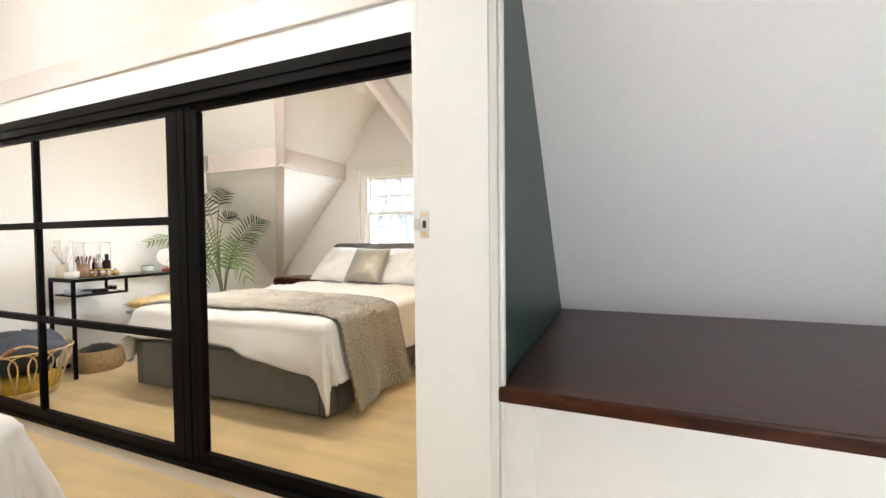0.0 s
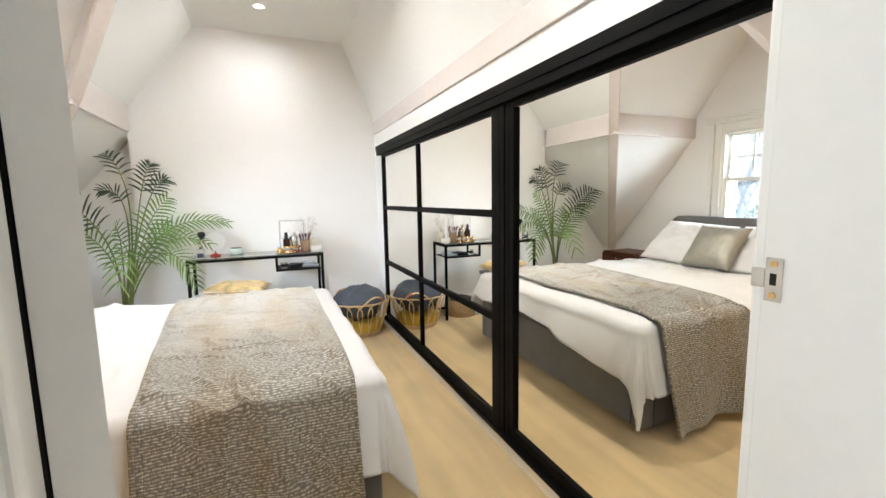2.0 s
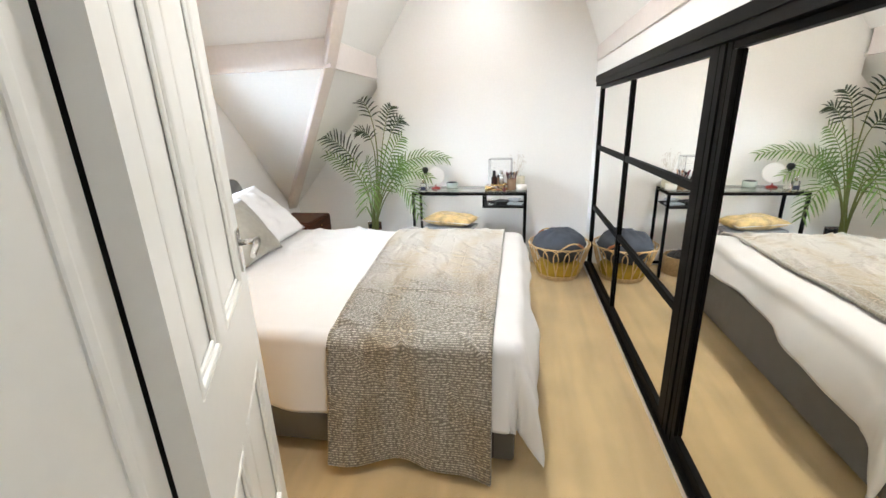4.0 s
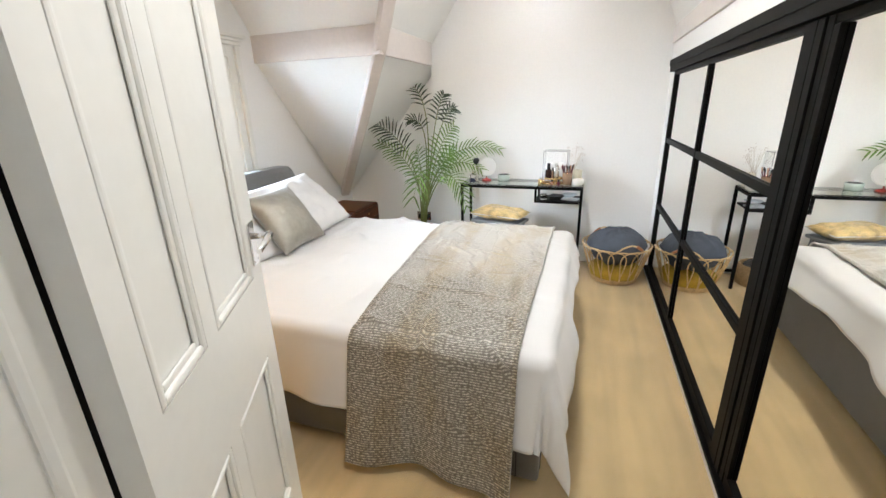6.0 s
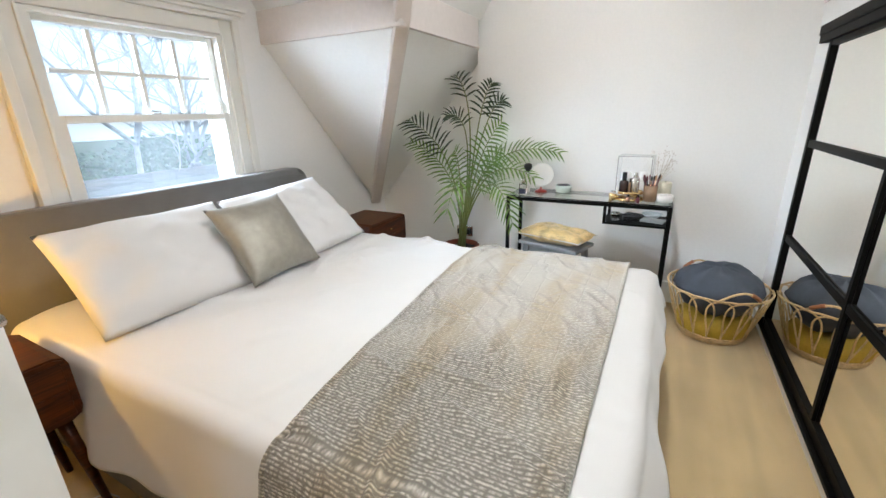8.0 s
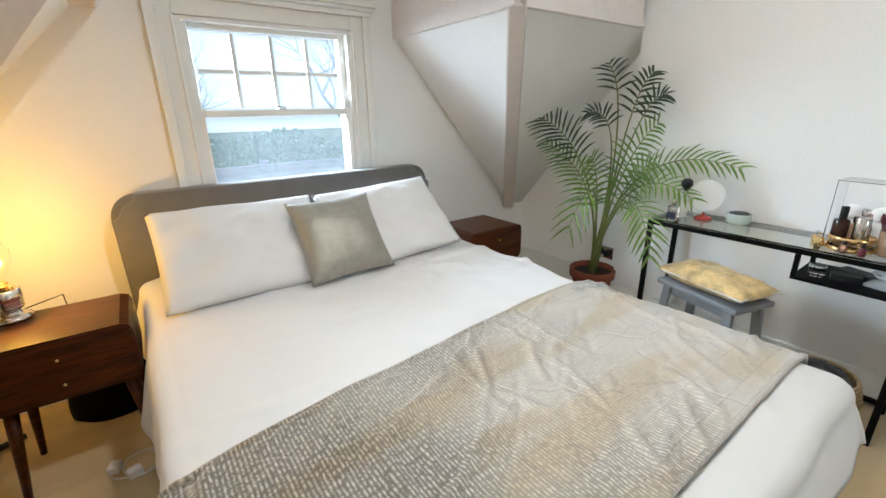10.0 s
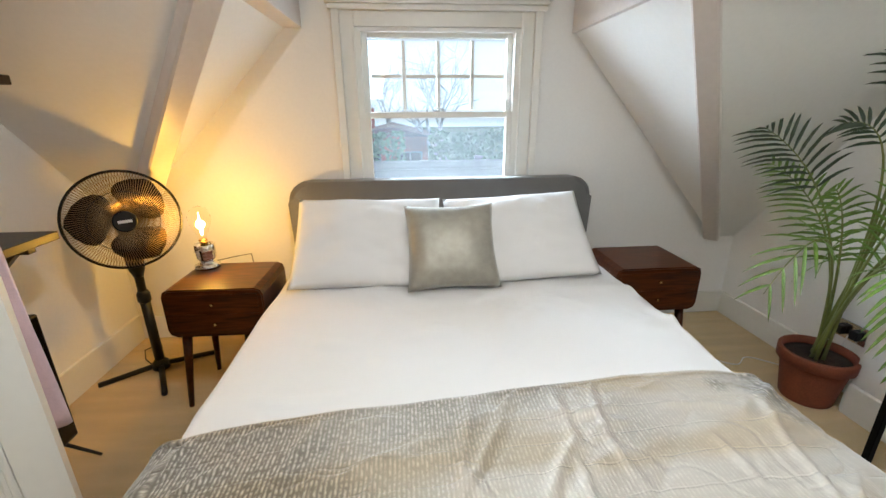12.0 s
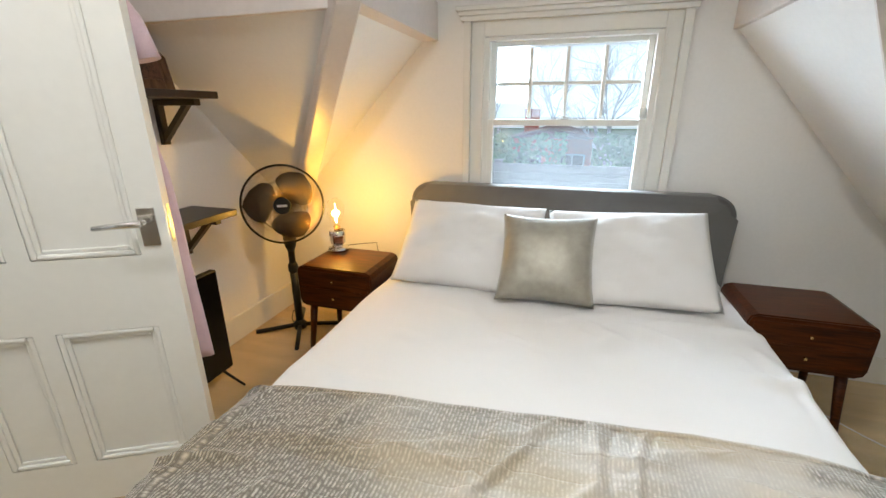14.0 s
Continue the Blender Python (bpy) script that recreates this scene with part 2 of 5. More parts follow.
def lathe(bm, profile, c=(0, 0, 0), sides=24, cap0=True, cap1=True):
    rings = []
    for r, z in profile:
        rings.append([bm.verts.new((c[0] + r * math.cos(k * math.tau / sides), c[1] + r * math.sin(k * math.tau / sides), c[2] + z)) for k in range(sides)])
    for a, b in zip(rings, rings[1:]):
        for k in range(sides):
            f = bm.faces.new((a[k], a[(k + 1) % sides], b[(k + 1) % sides], b[k]))
            f.smooth = True
    if cap0:
        bm.faces.new(rings[0][::-1])
    if cap1:
        bm.faces.new(rings[-1])


def prism(bm, pts, depth):
    """A flat outline (Vectors, one plane) given thickness along the vector depth."""
    a = [bm.verts.new(Vector(p)) for p in pts]
    b = [bm.verts.new(Vector(p) + Vector(depth)) for p in pts]
    bm.faces.new(a[::-1])
    bm.faces.new(b)
    for i in range(len(a)):
        j = (i + 1) % len(a)
        bm.faces.new((a[i], a[j], b[j], b[i]))


def grid(bm, rows, closed=False):
    """Faces over a table of points."""
    vs = [[bm.verts.new(p) for p in row] for row in rows]
    for r0, r1 in zip(vs, vs[1:]):
        m = len(r0)
        for j in range(m if closed else m - 1):
            f = bm.faces.new((r0[j], r0[(j + 1) % m], r1[(j + 1) % m], r1[j]))
            f.smooth = True
    return vs


def part(name, bm, material, parent=None, label="", smooth=False):
    me = bpy.data.meshes.new(name)
    bmesh.ops.recalc_face_normals(bm, faces=bm.faces[:])
    bm.to_mesh(me)
    bm.free()
    if smooth:
        for p in me.polygons:
            p.use_smooth = True
    for one in material if isinstance(material, (list, tuple)) else (material,):
        me.materials.append(one)
    ob = new(name, me)
    ob.parent = parent
    if label:
        tagged(ob, label)
    return ob


def thing(name, m, label, category, group=""):
    ob = new(name)
    ob.matrix_world = m
    return tagged(ob, label, category, group)


def setting(name, bm, material, label="", category=""):
    return tagged(part(name, bm, material), label, category, kind="structure")


def boxes(*many, bevel=0.0):
    bm = bmesh.new()
    for b in many:
        box(bm, *b, bevel=bevel)
    return bm

# ---- structure ----
Z0, Z1, ZC, RUN = 1.72, 1.89, 2.55, 0.478
SOUTH, WEST, EAST, DOORX = -2.93, -0.15, 3.60, 3.77
bm = bmesh.new()
box(bm, -0.5, 6.0, -3.4, 1.3, -0.12, 0.0)
setting("floor", bm, CARPET, "beige cut-pile carpet, lightly trodden", "carpet")

setting("wall_west", boxes((-0.35, WEST, -3.2, 0.9, 0, 2.7)), WALL)
setting("wall_west_return", boxes((WEST, 0.0, -1.92, 0.6, 0, 2.62)), WALL)
WX0, WX1, WZ0, WZ1 = 1.325, 2.195, 0.86, 1.725
setting("wall_south", boxes((WEST - 0.2, WX0, SOUTH - 0.22, SOUTH, 0, 2.7), (WX1, EAST + 0.3, SOUTH - 0.22, SOUTH, 0, 2.7),
                            (WX0, WX1, SOUTH - 0.22, SOUTH, 0, WZ0), (WX0, WX1, SOUTH - 0.22, SOUTH, WZ1, 2.7)), WALL)
setting("wall_east", boxes((EAST, DOORX, SOUTH - 0.2, -1.16, 0, 2.7), (EAST, DOORX, -1.16, -0.257, 2.02, 2.7), (EAST, DOORX, -0.257, 0.0, 0, 2.7)), WALL)
setting("wall_north", boxes((0.0, EAST, 0.0, 0.12, 1.64, 1.90), (0.0, 0.30, 0.005, 0.12, 0.0, 1.64), (0.0, EAST, -0.012, 0.1, 0.0, 0.065), (-0.2, DOORX, 0.62, 0.72, 0, 2.7)), WALL)


def panel(name, pts, n, thick=0.08):
    bm = bmesh.new()
    prism(bm, pts, Vector(n) * thick)
    return setting(name, bm, CEIL)


N_S, N_W, N_E, UP = Vector((0, -0.8, 0.6)), Vector((-0.8, 0, 0.6)), Vector((0.8, 0, 0.6)), Vector((0, 0, 1))
HW, HE = (1.03, -1.90), (2.55, -2.00)
panel("ceiling_slope_west_low", [(HW[0], SOUTH, Z0), (HW[0], HW[1], Z0), (0.0, SOUTH, 0.53)], N_W)
panel("ceiling_slope_southwest_low", [(WEST, HW[1], Z0), (HW[0], HW[1], Z0), (0.0, SOUTH, 0.53), (WEST, SOUTH, 0.53)], N_S)
panel("ceiling_slope_east_low", [(HE[0], SOUTH, Z0), (HE[0], HE[1], Z0), (3.47, SOUTH, 0.78)], N_E)
panel("ceiling_slope_southeast_low", [(EAST, HE[1], Z0), (HE[0], HE[1], Z0), (3.47, SOUTH, 0.78), (EAST, SOUTH, 0.78)], N_S)
panel("ceiling_slope_west", [(HW[0], SOUTH, Z1), (HW[0], HW[1], Z1), (HW[0] + RUN, HW[1] + RUN, ZC), (HW[0] + RUN, SOUTH, ZC)], N_W)
panel("ceiling_slope_southwest", [(WEST, HW[1], Z1), (HW[0], HW[1], Z1), (HW[0] + RUN, HW[1] + RUN, ZC), (WEST, HW[1] + RUN, ZC)], N_S)
panel("ceiling_slope_east", [(HE[0], SOUTH, Z1), (HE[0], HE[1], Z1), (HE[0] - RUN, HE[1] + RUN, ZC), (HE[0] - RUN, SOUTH, ZC)], N_E)
panel("ceiling_slope_southeast", [(EAST, HE[1], Z1), (HE[0], HE[1], Z1), (HE[0] - RUN, HE[1] + RUN, ZC), (EAST, HE[1] + RUN, ZC)], N_S)
panel("ceiling_slope_north", [(-0.1, 0.0, 1.885), (EAST, 0.0, 1.885), (EAST, -0.26, ZC), (-0.1, -0.26, ZC)], (0, 0.8, 0.6))
panel("ceiling", [(-0.2, SOUTH, ZC), (DOORX, SOUTH, ZC), (DOORX, 0.1, ZC), (-0.2, 0.1, ZC)], UP)


def beam(name, pts, width, depth, down):
    """A painted timber along points, its face looking along down."""
    bm = bmesh.new()
    pts, down = [Vector(p) for p in pts], Vector(down).normalized()
    rings = []
    for i, p in enumerate(pts):
        a = (pts[min(i + 1, len(pts) - 1)] - pts[max(i - 1, 0)]).normalized()
        s = a.cross(down).normalized()
        d = s.cross(a).normalized()
        if d.dot(down) < 0:
            d = -d
        c = 0.008
        rings.append([bm.verts.new(p + s * u * width / 2 + d * v) for u, v in ((-1, -0.05), (-1, depth - c), (-1 + 2 * c / width, depth), (1 - 2 * c / width, depth), (1, depth - c), (1, -0.05))])
    for a, b in zip(rings, rings[1:]):
        for k in range(6):
            bm.faces.new((a[k], a[(k + 1) % 6], b[(k + 1) % 6], b[k]))
    bm.faces.new(rings[0])
    bm.faces.new(rings[-1][::-1])
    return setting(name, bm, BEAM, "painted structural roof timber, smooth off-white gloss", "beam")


beam("hip_rafter_west", [(0.02, -2.91, 0.53), (HW[0] + 0.01, HW[1] + 0.01, Z0 + 0.03), (HW[0] + RUN, HW[1] + RUN, ZC - 0.01)], 0.085, 0.018, (1, 1, -1))
beam("hip_rafter_east", [(3.43, -2.91, 0.79), (HE[0] - 0.035, HE[1], Z0 + 0.03), (HE[0] - RUN, HE[1] + RUN, ZC - 0.01)], 0.10, 0.06, (-1, 1, -1))
for name, b in (("purlin_southwest", (0.06, 1.06, HW[1] - 0.08, HW[1] + 0.012, Z0 - 0.015, Z1)), ("purlin_west", (HW[0] - 0.08, HW[0] + 0.012, SOUTH, HW[1] - 0.02, Z0 - 0.015, Z1)),
                ("purlin_southeast", (HE[0] - 0.03, EAST, HE[1] - 0.08, HE[1] + 0.012, Z0 - 0.015, Z1)), ("purlin_east", (HE[0] - 0.09, HE[0] + 0.08, SOUTH, HE[1] - 0.02, Z0, Z1 + 0.02)),
                ("purlin_north", (0.012, EAST, -0.012, 0.08, 1.765, 1.882))):
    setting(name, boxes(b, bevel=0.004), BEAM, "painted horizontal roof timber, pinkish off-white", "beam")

# skirting
SK = [("baseboard_south", (WEST, 3.6, SOUTH, SOUTH + 0.02, 0, 0.15)), ("baseboard_nook", (WEST, WEST + 0.02, SOUTH + 0.02, -1.92, 0, 0.15)),
      ("baseboard_return", (WEST + 0.02, 0.0, -1.94, -1.92, 0, 0.15)),
      ("baseboard_west", (0.0, 0.02, -1.92, 0.0, 0, 0.15)), ("baseboard_east", (EAST - 0.02, EAST, SOUTH + 0.02, -1.2, 0, 0.16))]
for name, b in SK:
    bm = bmesh.new()
    box(bm, *b, bevel=0.005)
    setting(name, bm, TRIM, "white gloss painted skirting board", "skirting")

# hall
setting("wall_hall_green", boxes((DOORX - 0.02, DOORX + 0.002, -0.262, 1.3, 0, 2.7)), GREEN, "dark green painted wall, satin", "wall")
bm = bmesh.new()
prism(bm, [(DOORX, 0.80, 0.68), (5.6, 0.80, 0.68), (5.6, -0.60, 2.35), (DOORX, -0.60, 2.35)], (0, 0.08, 0.06))
setting("ceiling_hall_slope", bm, CEIL)
setting("wall_hall", boxes((5.5, 5.6, -3.2, 1.3, 0, 2.7), (DOORX, 5.6, -2.9, -2.8, 0, 2.7), (DOORX, 5.6, 0.9, 1.0, 0, 2.7)), WALL)
setting("ceiling_hall", boxes((3.6, 5.6, -3.0, 0.2, 2.40, 2.5)), CEIL)
setting("wall_under_shelf", boxes((3.85, 5.5, -0.262, -0.24, 0.0, 0.645), (DOORX + 0.002, 3.85, -0.275, -0.24, 0, 0.645)), TRIM, "white painted panel below the deep shelf", "panelling")
bm = bmesh.new()
box(bm, DOORX + 0.002, 5.5, -0.295, 0.86, 0.647, 0.680, bevel=0.006)
setting("deep_shelf", bm, MAHOGANY, "polished dark mahogany deep shelf in an alcove", "shelf")

# door lining and architraves
JR, JL = -0.287, -1.13
bm = boxes((EAST - 0.02, DOORX + 0.002, JR, JR + 0.03, 0, 2.0),  (EAST - 0.02, DOORX + 0.002, JL - 0.03, JR + 0.03, 2.0, 2.03),
           (3.74, 3.755, JR - 0.012, JR, 0, 2.0), (3.65, 3.69, JL, JR, 1.988, 2.0))
prism(bm, [(DOORX + 0.002, JL - 0.03, 0), (DOORX + 0.002, JL, 0), (3.524, JL - 0.014, 0), (3.524, JL - 0.04, 0)], (0, 0, 1.999))
setting("door_frame", bm, TRIM, "white gloss painted door lining, slightly worn", "door frame")
bm = bmesh.new()
for y0, y1 in ((JR + 0.004, JR + 0.024), (JL - 0.09, JL - 0.006)):
    box(bm, DOORX + 0.002, DOORX + 0.014, y0, y1, 0, 2.09, bevel=0.005)
for y0, y1 in ((JR + 0.006, JR + 0.08), (JL - 0.09, JL - 0.006)):
    box(bm, EAST - 0.04, EAST - 0.02, y0, y1, 0, 2.09, bevel=0.005)
setting("architrave", bm, TRIM, "white gloss moulded door surround", "trim")

# ---- window ----


def sash(name, z0, z1, y, cols, rows, parent):
    """One sash: stiles, rails, glazing bars and a pane in each opening."""
    s = 0.032
    x0, x1 = 1.355, 2.168
    f = part(name, boxes((x0, x0 + s, y, y + 0.04, z0, z1), (x1 - s, x1, y, y + 0.04, z0, z1), (x0 + s, x1 - s, y, y + 0.04, z0, z0 + 0.035), (x0 + s, x1 - s, y, y + 0.04, z1 - 0.032, z1), bevel=0.004), TRIM, parent)
    w, h = (x1 - x0 - 2 * s) / cols, (z1 - z0 - 0.08) / rows
    for i in range(1, cols):
        xx = x0 + s + w * i
        part("glazing_bar", boxes((xx - 0.010, xx + 0.010, y + 0.005, y + 0.035, z0 + 0.041, z1 - 0.041), bevel=0.004), TRIM, f)
    for j in range(1, rows):
        zz = z0 + 0.04 + h * j
        for i in range(cols):
            part("glazing_bar", boxes((x0 + s + w * i + 0.011, x0 + s + w * (i + 1) - 0.011, y + 0.005, y + 0.035, zz - 0.010, zz + 0.010), bevel=0.004), TRIM, f)
    for i in range(cols):
        for j in range(rows):
            p = part("pane", boxes((x0 + s + w * i + 0.004, x0 + s + w * (i + 1) - 0.004, y + 0.018, y + 0.021, z0 + 0.04 + h * j + 0.004, z0 + 0.04 + h * (j + 1) - 0.004)), PANE, f)
            p.visible_shadow = False
    return f


PANE = glass("window_pane", (0.96, 0.99, 1.0))
pn, pl = PANE.node_tree.nodes, PANE.node_tree.links
# Faint milky layer mixed into the glass imitates glare and haze.
glare_veil, both = pn.new("ShaderNodeBsdfTranslucent"), pn.new("ShaderNodeMixShader")
glare_veil.inputs["Color"].default_value = (0.9, 0.95, 1.0, 1)
both.inputs[0].default_value = 0.045
pl.new(pn["Principled BSDF"].outputs[0], both.inputs[1])
pl.new(glare_veil.outputs[0], both.inputs[2])
pl.new(both.outputs[0], pn["Material Output"].inputs["Surface"])
window = tagged(new("window_1"), "white painted timber sash window with eight small upper panes over one large pane", "window", kind="structure")
sash("upper_sash", 1.275, 1.712, -2.995, 4, 2, window)
sash("lower_sash", 0.875, 1.31, -2.95, 1, 1, window)
part("frame", boxes((1.327, 1.355, -3.04, -2.905, 0.865, 1.72), (2.165, 2.193, -3.04, -2.905, 0.865, 1.72), (1.355, 2.165, -3.04, -2.905, 1.705, 1.722), (1.355, 2.165, -3.04, -2.905, 0.862, 0.875)), TRIM, window)
part("casing", boxes((1.255, 1.325, SOUTH, -2.905, 0.80, 1.80), (2.195, 2.265, SOUTH, -2.905, 0.80, 1.80), (1.325, 2.195, SOUTH, -2.905, 1.725, 1.80),
                     (1.215, 1.255, SOUTH, -2.885, 0.80, 1.80), (2.265, 2.305, SOUTH, -2.885, 0.80, 1.80), (1.315, 1.327, -2.92, -2.893, 0.80, 1.725), (2.193, 2.205, -2.92, -2.893, 0.80, 1.725), bevel=0.004), TRIM, window)
part("cornice", boxes((1.20, 2.32, SOUTH, -2.88, 1.80, 1.825), (1.19, 2.33, SOUTH, -2.865, 1.825, 1.845), (1.175, 2.345, SOUTH, -2.85, 1.845, 1.868), bevel=0.005), TRIM, window)
part("window_sill", boxes((1.19, 2.33, SOUTH, -2.87, 0.775, 0.80), bevel=0.005), TRIM, window)
bm = boxes((1.735, 1.775, -2.925, -2.905, 1.31, 1.316), bevel=0.002)
rod(bm, (1.735, -2.915, 1.322), (1.785, -2.915, 1.326), 0.004)
part("catch", bm, CHROME, window, "brass and steel sash catch")
bm = boxes((1.370, 1.392, -2.955, -2.93, 1.32, 1.37), bevel=0.004)
part("sash_stop", bm, TRIM, window)

# outside
GRASS = mat("grass", (0.07, 0.11, 0.04), 0.9, tint=0.3, scale=0.5)
BRICKF = mat("red_brick", (0.46, 0.15, 0.10), 0.85, tint=0.2, scale=4)
ROOFT = mat("roof_tiles", (0.16, 0.10, 0.085), 0.8, tint=0.25, scale=5)
LEAF = mat("hedge_leaves", (0.15, 0.28, 0.13), 0.8, tint=0.4, scale=3)
BARK = mat("bark", (0.60, 0.61, 0.63), 0.9, tint=0.2)
RIDGE = mat("weathered_white_paint", (0.27, 0.28, 0.27), 0.7, tint=0.15)
bm = bmesh.new()
box(bm, -300, 300, -600, -3.3, -4.7, -4.5)
setting("ground", bm, GRASS, "damp green lawn seen far below", "lawn")
parapet = thing("garden_fence", pose(1.75, -8.0, 0), "weathered pale horizontal board fence seen outside the window", "fence")
for k in range(9):
    part("board", boxes((-5, 5, -0.02, 0.02, 0.315 - k * 0.127, 0.437 - k * 0.127), bevel=0.004), RIDGE, parapet)
part("rail", boxes((-5, 5, -0.035, 0.035, 0.440, 0.462), bevel=0.004), RIDGE, parapet)
for k in (-3.4, -1.1, 1.2, 3.5):
    part("post", boxes((k - 0.06, k + 0.06, -0.14, -0.04, -0.25, 0.50), (k - 0.075, k + 0.075, -0.155, -0.025, 0.50, 0.52)), RIDGE, parapet)
part("flat_roof", boxes((-5, 5, -0.6, 4.5, -0.25, -0.10)), ROOFT, parapet)


def far_house(x, y, w, h):
    t = thing("brick_house", pose(x, y, -4.5), "red brick house with a dark tiled pitched roof", "house", "houses beyond the garden")
    part("wall", boxes((-w / 2, w / 2, -4, 4, 0, h)), BRICKF, t)
    bm = bmesh.new()
    prism(bm, [(-w / 2 - 0.3, 4.4, h), (w / 2 + 0.3, 4.4, h), (0, 4.4, h + w * 0.13)], (0, -8.8, 0))
    part("roof", bm, ROOFT, t)
    part("chimney", boxes((w / 4, w / 4 + 0.9, -1, 0, h, h + 1.6)), BRICKF, t)
    for k in (-0.27, 0.27):
        win = part("window", boxes((w * k - 0.7, w * k + 0.7, 4.0, 4.05, h * 0.55, h * 0.8)), RIDGE, t)
        part("pane", boxes((w * k - 0.6, w * k - 0.05, 4.05, 4.07, h * 0.57, h * 0.78), (w * k + 0.05, w * k + 0.6, 4.05, 4.07, h * 0.57, h * 0.78)), PLASTIC, win)
    return t


bm = bmesh.new()
box(bm, -160, 160, -150.2, -150, -20, 90)
tagged(part("backdrop", bm, glow("overcast_sky", (0.80, 0.92, 1.0), 0.56)), "pale overcast sky", "sky", kind="structure")
far_house(2.9, -30, 4.5, 4.3)
far_house(16, -46, 9, 4.8)
rng = random.Random(4)
bm = bmesh.new()
for k in range(12000):
    x, t = rng.uniform(-14, 16), rng.random()
    if 0.65 < x < 2.0:
        continue
    c = Vector((x, -22 - rng.uniform(0, 3.5), -4.5 + (4.65 + 0.7 * noise.noise((x * 0.35, 3, 0))) * t ** 0.6))
    u = Vector((rng.gauss(0, 1), rng.gauss(0, 1), rng.gauss(0, 1))).normalized() * rng.uniform(0.08, 0.19)
    v = u.orthogonal().normalized() * u.length * 0.7
    bm.faces.new([bm.verts.new(c + u), bm.verts.new(c + v), bm.verts.new(c - u), bm.verts.new(c - v)])
hedge = tagged(part("hedge", bm, LEAF), "tall unclipped green garden hedge", "hedge", kind="stuff")


def bare_tree(x, y, h, seed):
    t = thing("bare_tree", pose(x, y, -4.5), "leafless winter tree with thin spreading branches", "tree", "garden trees")
    r = random.Random(seed)
    tb, cb = bmesh.new(), bmesh.new()

    def limb(p, d, length, rad, level):
        pts = [p]
        for k in range(4):
            d = (d + Vector((r.gauss(0, 0.16), r.gauss(0, 0.16), 0.05))).normalized()
            pts.append(pts[-1] + d * length / 4)
        tube(tb if level < 1 else cb, pts, [rad * (1 - 0.13 * i) for i in range(5)], 5)
        if level < 4:
            for k in range(4 if level < 3 else 3):
                q = pts[r.choice((2, 3, 4))]
                limb(q, (d + Vector((r.gauss(0, 0.75), r.gauss(0, 0.75), r.gauss(0.15, 0.3)))).normalized(), length * 0.62, rad * 0.5, level + 1)
    limb(Vector((0, 0, 0)), Vector((0, 0, 1)), h * 0.45, h * 0.018, 0)
    part("trunk", tb, BARK, t)
    part("crown", cb, BARK, t)


for a in ((-6.5, -19, 11, 1), (-1.5, -27, 12, 2), (-11, -24, 13, 3), (8, -30, 11, 5), (3.6, -38, 11, 7)):
    bare_tree(*a)

# ---- sliding mirror wardrobe ----
ward = thing("mirror_wardrobe", pose(0, 0, 0), "built-in sliding wardrobe with mirrored doors in black metal frames", "wardrobe")
MZ0, MZ1 = 0.066, 1.635
part("top_track", boxes((0.187, EAST, -0.030, 0.03, 1.560, 1.629), bevel=0.001), BLACK, ward)
part("fascia", boxes((0.187, EAST, -0.036, -0.031, 1.596, 1.638)), BLACK, ward)
part("bottom_track", boxes((0.20, EAST, -0.030, 0.03, MZ0, 0.085), bevel=0.003), BLACK, ward)


def sliding_door(x0, x1, y, mull, rails):
    d = part("door", boxes((x0, x0 + 0.035, y - 0.02, y + 0.012, 0.086, 1.558), bevel=0.003), BLACK, ward)
    part("stile", boxes((x1 - 0.07, x1, y - 0.02, y + 0.012, 0.086, 1.558), bevel=0.003), BLACK, d)
    part("bottom_rail", boxes((x0 + 0.035, x1 - 0.07, y - 0.018, y + 0.012, 0.086, 0.135), bevel=0.003), BLACK, d)
    part("top_rail", boxes((x0 + 0.035, x1 - 0.07, y - 0.018, y + 0.012, 1.535, 1.558), bevel=0.003), BLACK, d)
    part("mirror", boxes((x0 + 0.035, x1 - 0.07, y - 0.004, y + 0.006, 0.135, 1.535)), MIRROR, d, "slightly warm-tinted silvered mirror")
    for m in mull:
        part("mullion", boxes((m - 0.013, m + 0.013, y - 0.018, y - 0.0045, 0.1355, 1.5345), bevel=0.002), BLACK, d)
    for z in rails:
        edges = [x0 + 0.0355] + [k for m in mull for k in (m - 0.0135, m + 0.0135)] + [x1 - 0.0705]
        for a, b in zip(edges[::2], edges[1::2]):
            part("glazing_rail", boxes((a, b, y - 0.016, y - 0.0045, z - 0.017, z + 0.017), bevel=0.002), BLACK, d)
    return d


sliding_door(0.30, 2.345, 0.004, (1.24,), (1.095, 0.61))
d2 = sliding_door(2.385, EAST - 0.005, 0.010, (), ())
part("stile", boxes((2.3465, 2.384, -0.0155, 0.028, 0.086, 1.558), bevel=0.002), BLACK, d2)
part("stile", boxes((2.4205, 2.452, -0.0095, 0.0055, 0.136, 1.534), bevel=0.002), BLACK, d2)

# ---- door leaf ----
HX, HY = 3.497, -1.105
ang = math.atan2(-1.442 - HY, 2.870 - HX)
door = tagged(new("door_1"), "open white four-panel timber door, slightly worn gloss paint", "door", kind="structure")
door.matrix_world = pose(HX, HY, 0, 0, 0, math.degrees(ang))
DW, DT = 0.712, 0.042
PX = ((0.070, 0.265), (0.325, 0.622))
PZ = ((0.185, 0.690), (0.935, 1.86))
(xa, xb), (xc, xd) = PX
bs = [(0, xa, 0.0, DT, 0.012, 1.985), (xd, DW, 0.0, DT, 0.012, 1.985), (xb, xc, 0.0, DT, 0.185, 1.86), (xa, xd, 0, DT, 0.012, 0.185), (xa, xd, 0, DT, 1.86, 1.985)]
